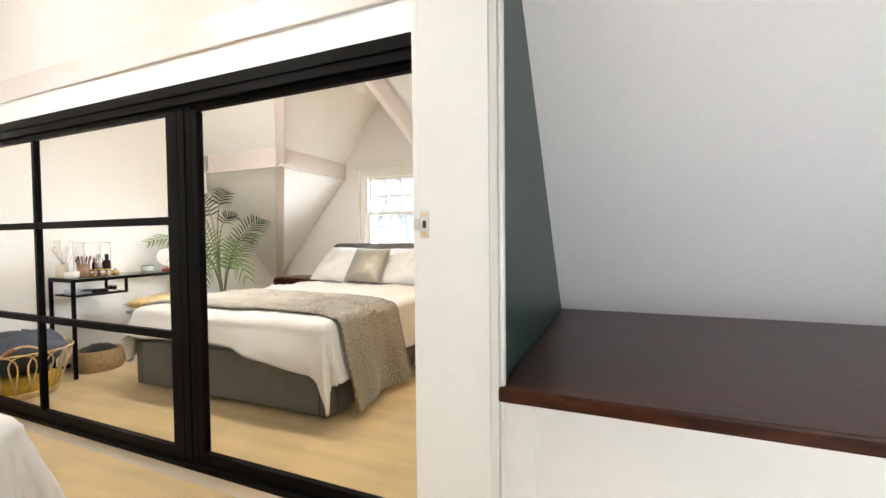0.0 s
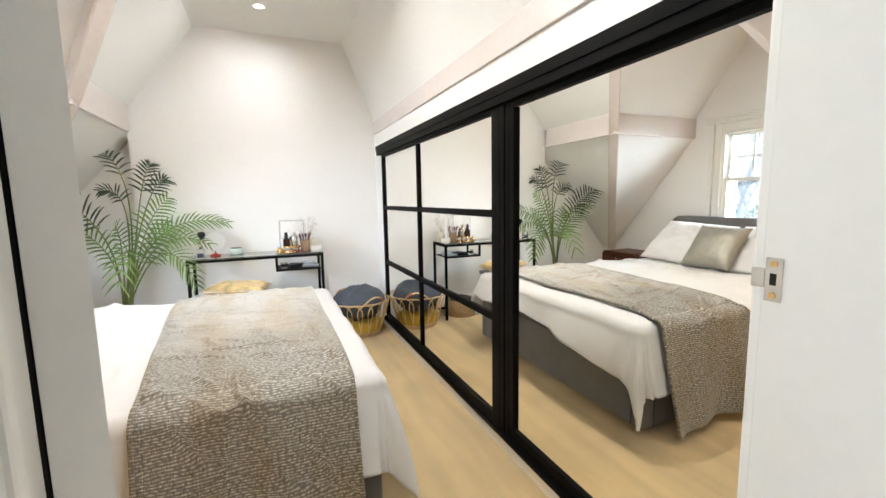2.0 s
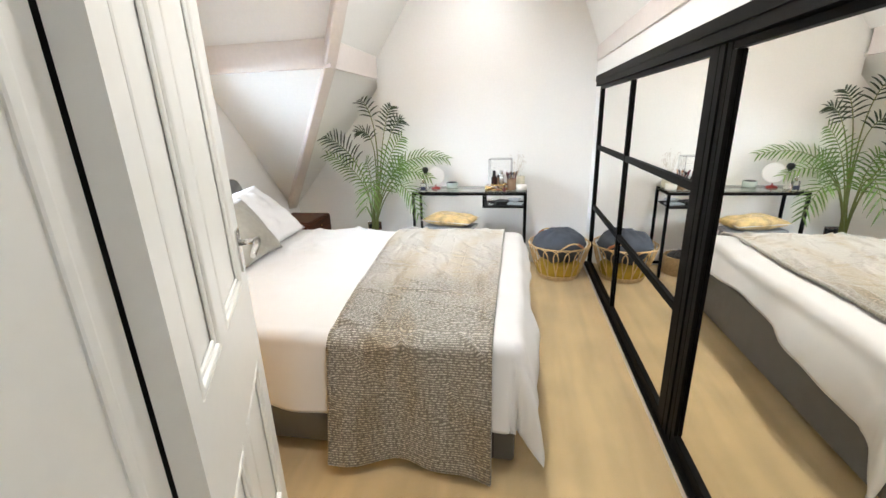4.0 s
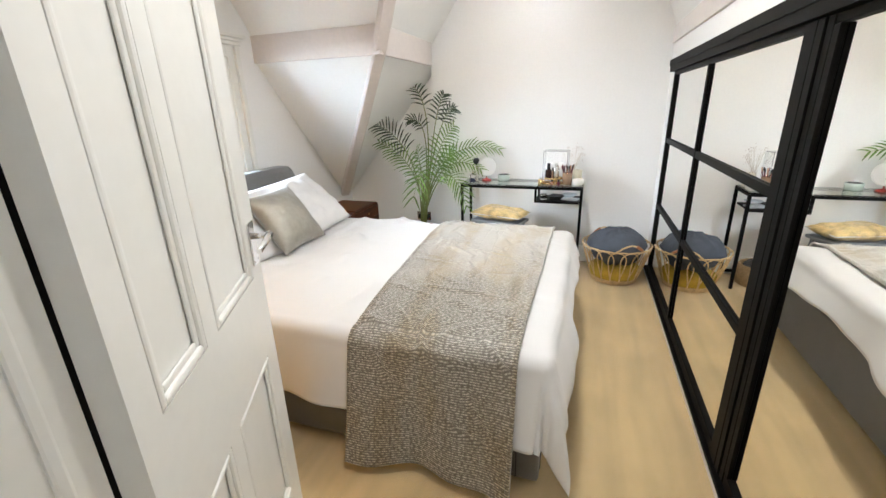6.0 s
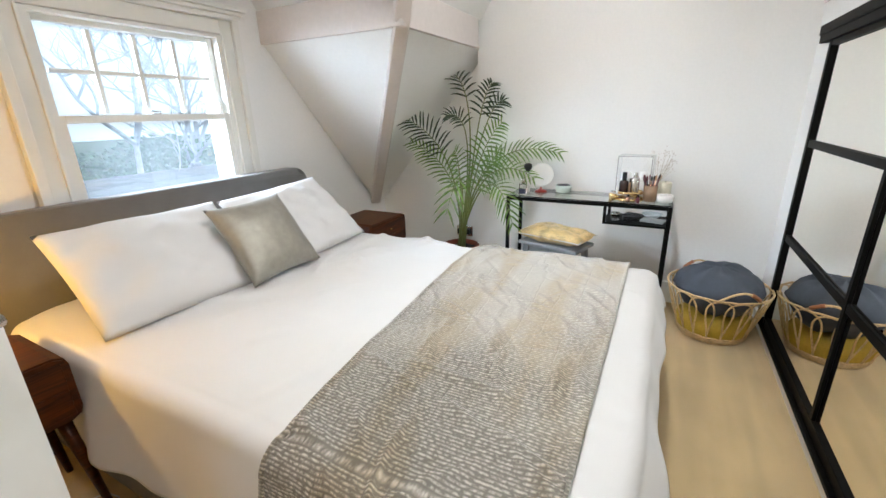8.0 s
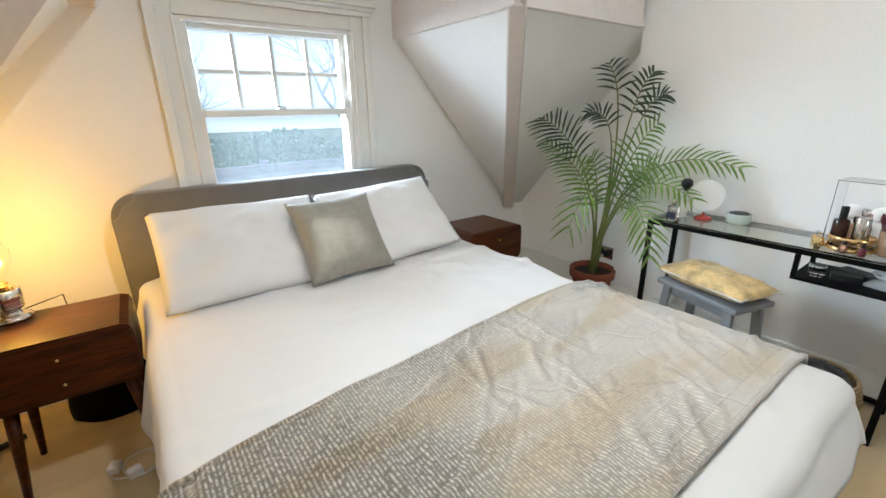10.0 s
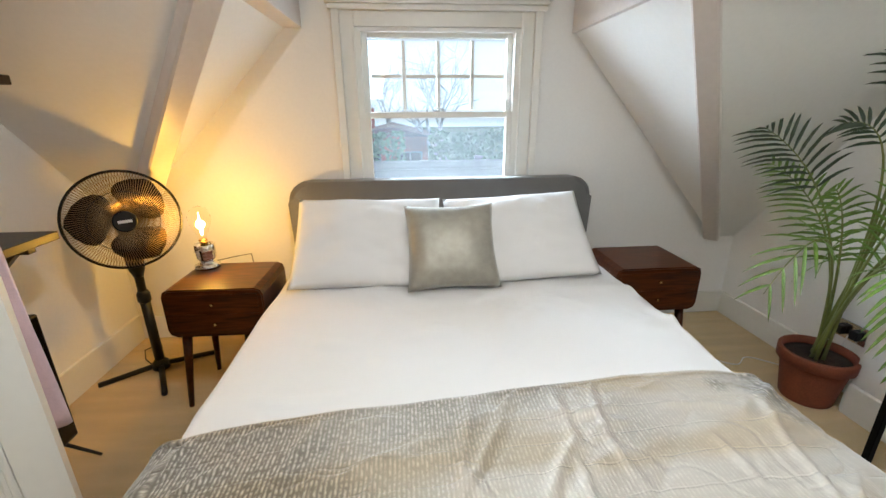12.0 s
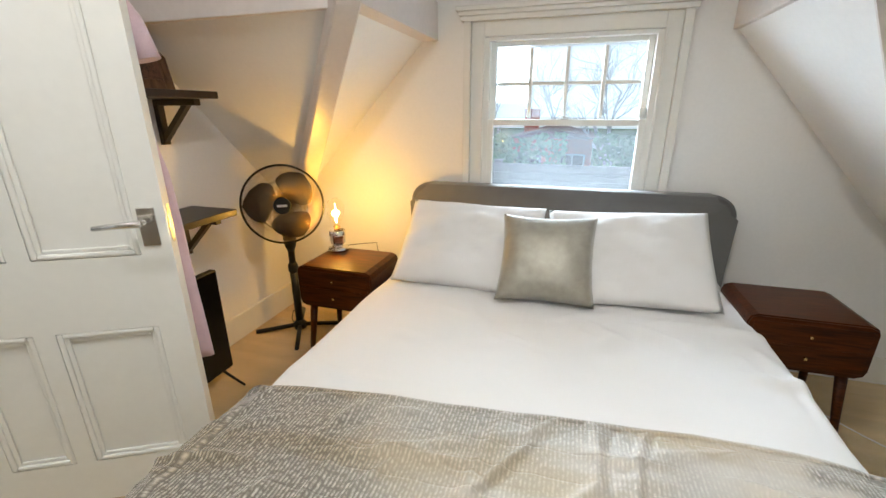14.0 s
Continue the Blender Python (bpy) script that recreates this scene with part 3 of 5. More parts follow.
bs += [(a, b, 0, DT, 0.69, 0.935) for a, b in PX]
bm = boxes(*bs)
part("leaf", bm, TRIM, door)
for a, b in PX:
    for z0, z1 in PZ:
        p = part("panel", boxes((a + 0.001, b - 0.001, 0.014, DT - 0.014, z0 + 0.001, z1 - 0.001)), TRIM, door)
        for y0, y1, lo, wide, edge in ((-0.002, 0.0125, 0.0015, 0.017, 0.006), (DT - 0.0125, DT + 0.002, 0.0015, 0.017, 0.006), (0.005, 0.0128, 0.0172, 0.014, 0.0035), (DT - 0.0128, DT - 0.005, 0.0172, 0.014, 0.0035)):
            hi = lo + wide
            bm = boxes((a + lo, a + hi, y0, y1, z0 + lo, z1 - lo), (b - hi, b - lo, y0, y1, z0 + lo, z1 - lo), (a + hi, b - hi, y0, y1, z0 + lo, z0 + hi), (a + hi, b - hi, y0, y1, z1 - hi, z1 - lo), bevel=edge)
            part("moulding", bm, TRIM, p)
# local +y of the leaf faces away from the room's bed; the lever is on both faces
for side in (-1, 1):
    y = (DT if side > 0 else 0.0)
    o = side
    h = part("door_handle", boxes((0.636, 0.686, min(y, y + o * 0.006), max(y, y + o * 0.006), 0.965, 1.085), bevel=0.002), CHROME, door, "polished chrome lever handle on a rectangular plate")
    bm = bmesh.new()
    rod(bm, (0.661, y + o * 0.006, 1.045), (0.661, y + o * 0.05, 1.045), 0.009, 0.008, 12)
    tube(bm, [(0.666, y + o * 0.05, 1.046), (0.626, y + o * 0.052, 1.044), (0.536, y + o * 0.050, 1.038)], [0.011, 0.010, 0.007], 10)
    part("lever", bm, CHROME, h)
    for z in (0.975, 1.075):
        for x in (0.643, 0.679):
            bm = bmesh.new()
            rod(bm, (x, y + o * 0.006, z), (x, y + o * 0.0075, z), 0.003, sides=8)
            part("screw", bm, CHROME, h)
part("latch", boxes((DW, DW + 0.002, 0.012, 0.032, 0.97, 1.09)), CHROME, door)
# Black strip put in for the shaded hinge gap; no seal is fitted.
setting("hinge_gap_shade", boxes((3.510, 3.5235, -1.160, -1.1435, 0.0, 1.985)), BLACK, "black strip in place of the shadowed gap beside the door hinges", "seal")
strike = thing("strike_plate", pose(3.594, JR, 1.044), "small chrome latch strike plate on the door frame", "strike plate")
part("plate", boxes((-0.011, 0.012, -0.002, 0.0, -0.032, 0.032), (-0.030, -0.012, -0.002, 0.0, -0.013, 0.015), bevel=0.0008), CHROME, strike)
part("slot", boxes((-0.004, 0.004, -0.003, -0.002, -0.008, 0.009)), PLASTIC, strike)
bm = bmesh.new()
rod(bm, (0, -0.002, 0.023), (0, -0.0035, 0.023), 0.005, sides=12)
part("screw", bm, GOLD, strike)
bm = bmesh.new()
rod(bm, (0, -0.002, -0.023), (0, -0.0035, -0.023), 0.005, sides=12)
part("screw", bm, GOLD, strike)

# pink robe behind the door
robe = thing("dressing_gown", door.matrix_world @ pose(0.50, 0, 0), "pale pink fleece dressing gown hanging behind the open door", "dressing gown")
rows = []
for i in range(34):
    z = 1.72 - i * 0.037
    f = i / 33
    w, dpt = 0.10 + 0.05 * min(1, f * 2.2) + 0.03 * f, 0.03 + 0.030 * min(1, f * 3)
    row = []
    for k in range(40):
        a = math.tau * k / 40
        fold = 1 + 0.13 * math.sin(5 * a + 2 * f) * min(1, f * 2) + 0.05 * math.sin(11 * a + 5 * f)
        row.append((w * math.cos(a) * fold + 0.03 * f, DT + 0.02 + dpt + dpt * math.sin(a) * fold, z))
    rows.append(row)
bm = bmesh.new()
vs = grid(bm, rows, True)
bm.faces.new(vs[0][::-1])
bm.faces.new(vs[-1])
body = part("body", bm, PINK, robe)
bm = bmesh.new()
tube(bm, [(0.02, 0.09, 1.74), (0.13, 0.09, 1.70), (0.19, 0.09, 1.60), (0.215, 0.09, 1.50)], [0.03, 0.035, 0.035, 0.038], 16)
part("sleeve", bm, PINK, robe)
bm = bmesh.new()
tube(bm, [(0, 0.045, 1.70), (0, 0.09, 1.72), (0, 0.10, 1.76)], 0.006, 8)
part("hook", bm, CHROME, robe)

# ---- bed ----
BX0, BX1, BY0, BY1 = 0.945, 2.560, -2.80, -0.63


def folds(n, a0, a1, b0, b1, height, width, seed, lean_=1.2):
    """Random short creases: centre, direction, half length, height, width."""
    q = random.Random(seed)
    out = []
    for k in range(n):
        t = q.gauss(lean_, 0.5)
        out.append((q.uniform(a0, a1), q.uniform(b0, b1), math.cos(t), math.sin(t), q.uniform(0.06, 0.22), height * q.uniform(0.4, 1.0) * q.choice((1, 1, -0.45)), width * q.uniform(0.7, 1.5), q.uniform(-1.5, 1.5)))
    return out


def drape(a, b, x0, x1, y1, z, r, lift=0.0, seed=0.0, wr=1.0, creases=()):
    """A point of cloth laid over the mattress: a and b run over it, the rest falls."""
    dx = a - x1 if a > x1 else (a - x0 if a < x0 else 0.0)
    dy = b - y1 if b > y1 else 0.0
    d = math.hypot(dx, dy)
    px, py = min(max(a, x0), x1), min(b, y1)
    top = z + lift + wr * (0.008 * noise.noise((a * 2.2 + seed, b * 2.2, 1.3)) + 0.004 * noise.noise((a * 7 + seed, b * 5, 4.1)) + 0.006 * max(0.0, noise.noise((a * 1.5 + b * 5.5 + seed, a * 4 - b, 9.2))) ** 1)
    for ca, cb, ux, uy, half, h, wd, bend in creases:
        u, v = (a - ca) * ux + (b - cb) * uy, (b - cb) * ux - (a - ca) * uy
        if abs(u) < half and abs(v) < 0.12:
            top += h * (1 - (u / half) ** 2) * math.exp(-((v - bend * u * u) / wd) ** 2)
    if d < 1e-6:
        edge = min(a - x0, x1 - a, y1 - b + 0.0)
        return Vector((px, py, top - 0.02 * math.exp(-max(edge, 0) / 0.07)))
    ux, uy = dx / d, dy / d
    q = min(d / r, math.pi / 2)
    fall = max(0.0, d - r * math.pi / 2)
    s = a * abs(uy) + b * abs(ux)
    rip = wr * (1 - abs(ux * uy) * 2) * fall * (0.07 * math.sin(s * 9 + seed) + 0.03 * math.sin(s * 21 + 1 + seed)) + wr * 0.012 * noise.noise((s * 4, fall * 5, seed))
    out = r * math.sin(q) + fall * 0.16 + rip + lift
    corner = abs(ux * uy) * 2
    out += 0.035 * abs(uy) * math.sin(math.pi * min(1.0, fall / 0.22) * 0.6)
    out += corner * fall * 0.12 * math.sin(math.atan2(abs(uy), abs(ux)) * 8 + seed)
    return Vector((px + ux * out, py + uy * out, top - 0.02 - r * (1 - math.cos(q)) * 1.0 - fall * 0.97))


def cloth(name, a0, a1, b0, b1, na, nb, material, parent, thick, label="", hem=None, start=None, **k):
    bm = bmesh.new()
    end = [b1 + (hem(a0 + (a1 - a0) * i / na) if hem else 0) for i in range(na + 1)]
    beg = [b0 + (start(a0 + (a1 - a0) * i / na) if start else 0) for i in range(na + 1)]
    rows = [[drape(a0 + (a1 - a0) * i / na, beg[i] + (end[i] - beg[i]) * j / nb, **k) for i in range(na + 1)] for j in range(nb + 1)]
    vs = grid(bm, rows)
    uv = bm.loops.layers.uv.new("uv")
    place = {v: (a0 + (a1 - a0) * i / na, b0 + (b1 - b0) * j / nb) for j, row in enumerate(vs) for i, v in enumerate(row)}
    for f in bm.faces:
        for l in f.loops:
            l[uv].uv = place[l.vert]
    ob = part(name, bm, material, parent, label)
    s = ob.modifiers.new("thickness", "SOLIDIFY")
    s.thickness, s.offset = thick, -1
    return ob


bed = thing("bed", pose(0, 0, 0), "grey upholstered double bed with a rounded headboard", "bed")
base = part("base", boxes((BX0, BX1, BY0, BY1, 0.03, 0.335), bevel=0.012), GREY_FELT, bed)
for x in (BX0 + 0.06, BX1 - 0.06):
    bm = bmesh.new()
    box(bm, x - 0.0015, x + 0.0015, BY1, BY1 + 0.002, 0.04, 0.32)
    part("seam", bm, PLASTIC, base)
part("seam", boxes((BX1, BX1 + 0.002, BY1 - 0.085, BY1 - 0.082, 0.04, 0.32)), PLASTIC, base)
for x in (1.1, 2.4):
    for y in (-2.6, -0.8):
        bm = bmesh.new()
        rod(bm, (x, y, 0), (x, y, 0.03), 0.025)
        part("foot", bm, PLASTIC, bed)
part("mattress", boxes((BX0 + 0.03, BX1 - 0.03, BY0, BY1 - 0.03, 0.335, 0.55), bevel=0.03), COTTON, bed)
bm = bmesh.new()
hx0, hx1, hz, r = 0.897, 2.598, 0.955, 0.11
prof = [(hx0, 0.05), (hx1, 0.05)]
for cx, s0 in ((hx1 - r, 0), (hx0 + r, math.pi / 2)):
    prof += [(cx + r * math.cos(s0 + k * math.pi / 16), hz - r + r * math.sin(s0 + k * math.pi / 16)) for k in range(9)]
prism(bm, [(x, -2.895, z) for x, z in prof], (0, 0.10, 0))
bmesh.ops.bevel(bm, geom=[e for e in bm.edges if abs(e.verts[0].co.y - e.verts[1].co.y) < 1e-4], offset=0.03, segments=4, affect="EDGES")
part("headboard", bm, GREY_FELT, bed, smooth=True)

duvet = thing("duvet", pose(0, 0, 0), "rumpled white cotton duvet laid over the bed", "duvet")
cloth("cover", BX0 - 0.315, BX1 + 0.315, -2.76, BY1 + 0.18, 170, 170, COTTON, duvet, 0.022, creases=folds(34, 1.0, 2.5, -2.3, -0.7, 0.012, 0.024, 3, 2.6) + folds(12, 0.98, 1.6, -2.15, -1.78, 0.022, 0.026, 11, 2.9), hem=lambda a: 0.12 * min(1, max(0, (a - 1.95) / 0.5)) + 0.015 * math.sin(a * 7), x0=BX0 + 0.05, x1=BX1 - 0.055, y1=BY1 - 0.02, z=0.575, r=0.060, seed=1.7, wr=1.0)
throw = thing("throw", pose(0, 0, 0), "quilted silver-grey chenille throw across the foot of the bed", "throw")
SKEW = lambda a: 0.12 * min(1.0, max(0.0, (a - 1.35) / 1.1))
CREASE = folds(110, 0.9, 2.9, -1.45, -0.72, 0.015, 0.011, 8, 0.75)
cloth("cloth", BX0 - 0.20, BX1 + 0.53, -1.475, -0.725, 280, 90, THROW, throw, 0.010, start=SKEW, creases=CREASE, x0=BX0 + 0.045, x1=BX1 - 0.050, y1=5.0, z=0.575, r=0.070, lift=0.018, seed=1.7, wr=1.0)
for b0, sk in ((-1.483, SKEW), (-0.731, None)):
    cloth("border", BX0 - 0.20, BX1 + 0.53, b0, b0 + 0.014, 190, 2, THROW, throw, 0.014, start=sk, hem=sk, x0=BX0 + 0.045, x1=BX1 - 0.050, y1=5.0, z=0.575, r=0.070, lift=0.021, seed=1.7, wr=1.0)


def cushion(w, h, t, n=26, pinch=0.045, seed=0.0, rough=0.01):
    bm = bmesh.new()
    sheets = []
    for s in (1, -1):
        rows = []
        for j in range(n + 1):
            v = -1 + 2 * j / n
            row = []
            for i in range(n + 1):
                u = -1 + 2 * i / n
                puff = (max(0, 1 - abs(u) ** 2.6) * max(0, 1 - abs(v) ** 2.6)) ** 0.55
                x = u * w / 2 * (1 - pinch * (1 - v * v))* (1 - 0.0)
                y = v * h / 2 * (1 - pinch * (1 - u * u))
                z = s * (t / 2 * puff) + rough * puff * noise.noise((u * 2 + seed, v * 2, s * 3.0)) + rough * 0.5 * puff * noise.noise((u * 6 + seed, v * 5, s * 3.0))
                row.append((x, y, z))
            rows.append(row)
        sheets.append(grid(bm, rows))
    bmesh.ops.remove_doubles(bm, verts=bm.verts[:], dist=0.0003)
    return bm


def cushion_thing(name, m, w, h, t, material, label, category, group="", seed=0.0, rough=0.012, piping=None, pinch=0.03):
    o = thing(name, m, label, category, group)
    part("case", cushion(w, h, t, pinch=pinch, seed=seed, rough=rough), material, o)
    if piping:
        pts = []
        for k in range(80):
            u = k / 80 * 8
            side, f = int(u // 2), (u % 2) - 1
            c = [(f, -1), (1, f), (-f, 1), (-1, -f)][side]
            pts.append((c[0] * w / 2 * (1 - 0.06 * (1 - c[1] ** 2)), c[1] * h / 2 * (1 - 0.06 * (1 - c[0] ** 2)), 0))
        bm = bmesh.new()
        tube(bm, pts, 0.004, 6, True)
        part("piping", bm, piping, o)
    return o


def lean(x, y0, z0, y1, z1, roll=0.0):
    """A cushion's pose: its lower edge at y0, z0 and its upper edge at y1, z1."""
    up = Vector((0, y1 - y0, z1 - z0)).normalized()
    side = Vector((-1, 0, 0))
    n = side.cross(up)
    m = Matrix((side, up, n)).transposed().to_4x4()
    return Matrix.Translation((x, (y0 + y1) / 2, (z0 + z1) / 2)) @ m @ pose(0, 0, 0, 0, 0, roll)


cushion_thing("pillow", lean(2.140, -2.235, 0.605, -2.535, 0.880, -1), 0.685, 0.48, 0.15, COTTON, "plump white cotton pillow leaning on the headboard", "pillow", "pillows", 1.0, rough=0.034)
cushion_thing("pillow", lean(1.425, -2.235, 0.607, -2.540, 0.885, 3), 0.685, 0.48, 0.15, COTTON, "plump white cotton pillow leaning on the headboard", "pillow", "pillows", 5.0, rough=0.034)
SILK = mat("pewter_velvet", (0.34, 0.32, 0.27), 0.46, 0.6, tint=0.12, scale=30, fine=420, bump=0.6, depth=0.0015, sheen=0.3)
cushion_thing("cushion", lean(1.765, -2.13, 0.60, -2.36, 0.905, 1), 0.405, 0.40, 0.15, SILK, "square pewter-grey metallic velvet cushion on the pillows", "cushion", "", 9.0, rough=0.010, pinch=0.075)

# ---- bedside tables ----


def bedside(m, label):
    t = thing("bedside_table", m, label, "bedside table", "bedside tables")
    w, d, z0, z1 = 0.425, 0.34, 0.375, 0.600
    c = 0.035
    bm = bmesh.new()
    out = [(-w / 2 + c, z0), (w / 2 - c, z0), (w / 2 - c * 0.25, z0 + c * 0.35), (w / 2, z0 + c), (w / 2, z1 - c), (w / 2 - c * 0.25, z1 - c * 0.3), (w / 2 - c, z1), (-w / 2 + c, z1), (-w / 2 + c * 0.25, z1 - c * 0.3), (-w / 2, z1 - c), (-w / 2, z0 + c), (-w / 2 + c * 0.25, z0 + c * 0.35)]
    prism(bm, [(x, -d / 2, z) for x, z in out], (0, d, 0))
    bmesh.ops.bevel(bm, geom=[e for e in bm.edges if abs(e.verts[0].co.y - e.verts[1].co.y) < 1e-4], offset=0.006, segments=2, affect="EDGES")
    part("body", bm, WALNUT, t)
    for a, b in ((z0 + 0.022, z0 + 0.110), (z0 + 0.114, z1 - 0.022)):
        f = part("drawer", boxes((-w / 2 + 0.022, w / 2 - 0.022, d / 2, d / 2 + 0.004, a, b), bevel=0.0015), WALNUT, t)
        bm = bmesh.new()
        lathe(bm, [(0.004, 0), (0.003, 0.006), (0.006, 0.010), (0.006, 0.014), (0.003, 0.016)], sides=12)
        bmesh.ops.transform(bm, matrix=pose(0, d / 2 + 0.004, (a + b) / 2, -90), verts=bm.verts)
        part("knob", bm, GOLD, f, "tiny brass knob")
    for sx in (-1, 1):
        for sy in (-1, 1):
            bm = bmesh.new()
            rod(bm, (sx * (w / 2 - 0.05), sy * (d / 2 - 0.05), z0), (sx * (w / 2 - 0.015), sy * (d / 2 - 0.02), 0.0), 0.021, 0.011, 14)
            part("leg", bm, WALNUT, t)
    return t


bedside(pose(2.800, -2.385, 0, 0, 0, -1), "dark walnut two-drawer bedside table with splayed legs, lamp on top")
bedside(pose(0.765, -2.425, 0, 0, 0, 0), "dark walnut two-drawer bedside table with splayed legs, bare top")

# Bag made larger and black, so that it also stands for the deep shade.
bag = thing("bag_and_shade", pose(2.74, -2.74, 0), "slumped black bag, enlarged to fill the deep shade under the bedside table", "bag")
bm = bmesh.new()
rows = []
for i in range(12):
    t = math.pi / 2 * i / 11
    rows.append([(0.17 * math.cos(t) * math.cos(a) * (1 + 0.2 * noise.noise((math.cos(a) * 2, math.sin(a) * 2, t))), 0.13 * math.cos(t) * math.sin(a), 0.002 + 0.27 * math.sin(t) + 0.05 * noise.noise((math.cos(a) * 3, math.sin(a) * 3, t * 3)) * math.sin(2 * t)) for a in [math.tau * k / 32 for k in range(32)]])
grid(bm, rows, True)
part("body", bm, BLACK, bag)

# filament lamp
lampt = thing("table_lamp", pose(2.93, -2.50, 0.600) @ Matrix.Scale(1.35, 4), "small ribbed chrome lamp holder with a bare glowing filament bulb", "lamp")
bm = bmesh.new()
lathe(bm, [(0.040, 0), (0.042, 0.004), (0.042, 0.012), (0.030, 0.018), (0.022, 0.024), (0.022, 0.030)])
part("base", bm, CHROME, lampt)
bm = bmesh.new()
lathe(bm, [(0.022, 0.030), (0.030, 0.034), (0.032, 0.040), (0.030, 0.044), (0.033, 0.050), (0.031, 0.055), (0.034, 0.062), (0.034, 0.088), (0.031, 0.089), (0.030, 0.06)], sides=30, cap1=False)
part("cup", bm, CHROME, lampt)
bm = bmesh.new()
lathe(bm, [(0.012, 0.06), (0.013, 0.10), (0.015, 0.104), (0.012, 0.108)])
part("socket", bm, GOLD, lampt)
bm = bmesh.new()
BULBG = glass("thin_bulb_glass", (1.0, 0.97, 0.92), 0.0, 1.02)
lathe(bm, [(0.011, 0.108), (0.013, 0.120), (0.026, 0.142), (0.036, 0.168), (0.036, 0.190), (0.026, 0.212), (0.010, 0.222), (0.001, 0.223)], sides=28, cap0=False)
bulb = part("bulb", bm, BULBG, lampt)
bulb.visible_shadow = False
bm = bmesh.new()
lathe(bm, [(0.002, 0.120), (0.0045, 0.132), (0.005, 0.148), (0.0035, 0.170), (0.0015, 0.190), (0.0005, 0.203)], sides=14)
fil = part("filament", bm, glow("hot_filament", (1.0, 0.70, 0.33), 25), bulb)
fil.visible_shadow = False
bm = bmesh.new()
tube(bm, [(0.03, -0.02, 0.008), (-0.03, -0.07, 0.005), (-0.06, -0.10, 0.004), (-0.08, -0.20, -0.02), (-0.08, -0.24, -0.2), (-0.06, -0.26, -0.5)], 0.0016, 6)
part("cord", bm, PLASTIC, lampt)

# ---- pedestal fan ----
fan = thing("pedestal_fan", pose(3.30, -2.56, -0.0), "black pedestal fan with a wire cage and cross feet", "fan")
for a in (30, 120, 210, 300):
    q = radians(a)
    bm = bmesh.new()
    rod(bm, (0.03 * math.cos(q), 0.03 * math.sin(q), 0.035), (0.27 * math.cos(q), 0.27 * math.sin(q), 0.014), 0.014, 0.013, 10)
    part("foot", bm, PLASTIC, fan)
bm = bmesh.new()
lathe(bm, [(0.04, 0.015), (0.04, 0.05), (0.022, 0.07)])
part("hub_base", bm, PLASTIC, fan)
bm = bmesh.new()
rod(bm, (0, 0, 0.05), (0, 0, 0.42), 0.023, sides=16)
rod(bm, (0, 0, 0.42), (0, 0, 0.66), 0.020, sides=16)
part("pole", bm, PLASTIC, fan)
bm = bmesh.new()
lathe(bm, [(0.022, 0.40), (0.030, 0.41), (0.030, 0.45), (0.019, 0.47)])
part("collar", bm, PLASTIC, fan)
bm = bmesh.new()
lathe(bm, [(0.020, 0.54), (0.034, 0.58), (0.046, 0.70), (0.042, 0.82)])
part("neck", bm, PLASTIC, fan)
FD = Vector((-0.55, 0.83, 0.10)).normalized()
hm = Matrix.Translation(Vector((0, 0, 0.848)) + FD * 0.17) @ FD.to_track_quat("Z", "Y").to_matrix().to_4x4()


def placed(bm, m):
    bmesh.ops.transform(bm, matrix=m, verts=bm.verts)
    return bm


bm = bmesh.new()
lathe(bm, [(0.03, -0.20), (0.048, -0.17), (0.052, -0.08), (0.045, -0.045), (0.02, -0.04)])
part("motor", placed(bm, hm), PLASTIC, fan)
R = 0.215
bm = bmesh.new()
for k in range(120):
    a = math.tau * k / 120
    c, s = math.cos(a), math.sin(a)
    for sg, pts in ((1, [(0.045, 0.058), (0.12, 0.057), (0.19, 0.040), (R, 0.0)]), (-1, [(0.05, -0.045), (0.13, -0.045), (0.19, -0.035), (R, 0.0)])):
        tube(bm, [(r_ * math.cos(a + 0.25 * r_ / R * (1 if sg > 0 else -1)), r_ * math.sin(a + 0.25 * r_ / R * (1 if sg > 0 else -1)), z_) for r_, z_ in pts], 0.0013, 3)
# Black wires coloured amber: the bedside lamp's glow is painted on.
cage = part("cage", placed(bm, hm), mat("lamplit_black_chrome", (0.42, 0.29, 0.15), 0.38, 0.75, tint=0.1, bump=0), fan)
bm = bmesh.new()
tube(bm, [(R * math.cos(k * math.tau / 60), R * math.sin(k * math.tau / 60), 0) for k in range(60)], 0.006, 8, True)
tube(bm, [(0.13 * math.cos(k * math.tau / 40), 0.13 * math.sin(k * math.tau / 40), 0.056) for k in range(40)], 0.0015, 5, True)
part("rim", placed(bm, hm), PLASTIC, cage)
bm = bmesh.new()
lathe(bm, [(0.044, 0.054), (0.046, 0.060), (0.040, 0.066)], sides=28)
part("badge", placed(bm, hm), PLASTIC, cage)
part("badge_bar", placed(boxes((-0.026, 0.026, -0.006, 0.006, 0.0662, 0.0675)), hm), mat("pale_print", (0.5, 0.52, 0.55), 0.5), cage)
SMOKE = mat("smoked_plastic", (0.005, 0.004, 0.0035), 0.6, tint=0.1, Specular_IOR_Level=0.1)
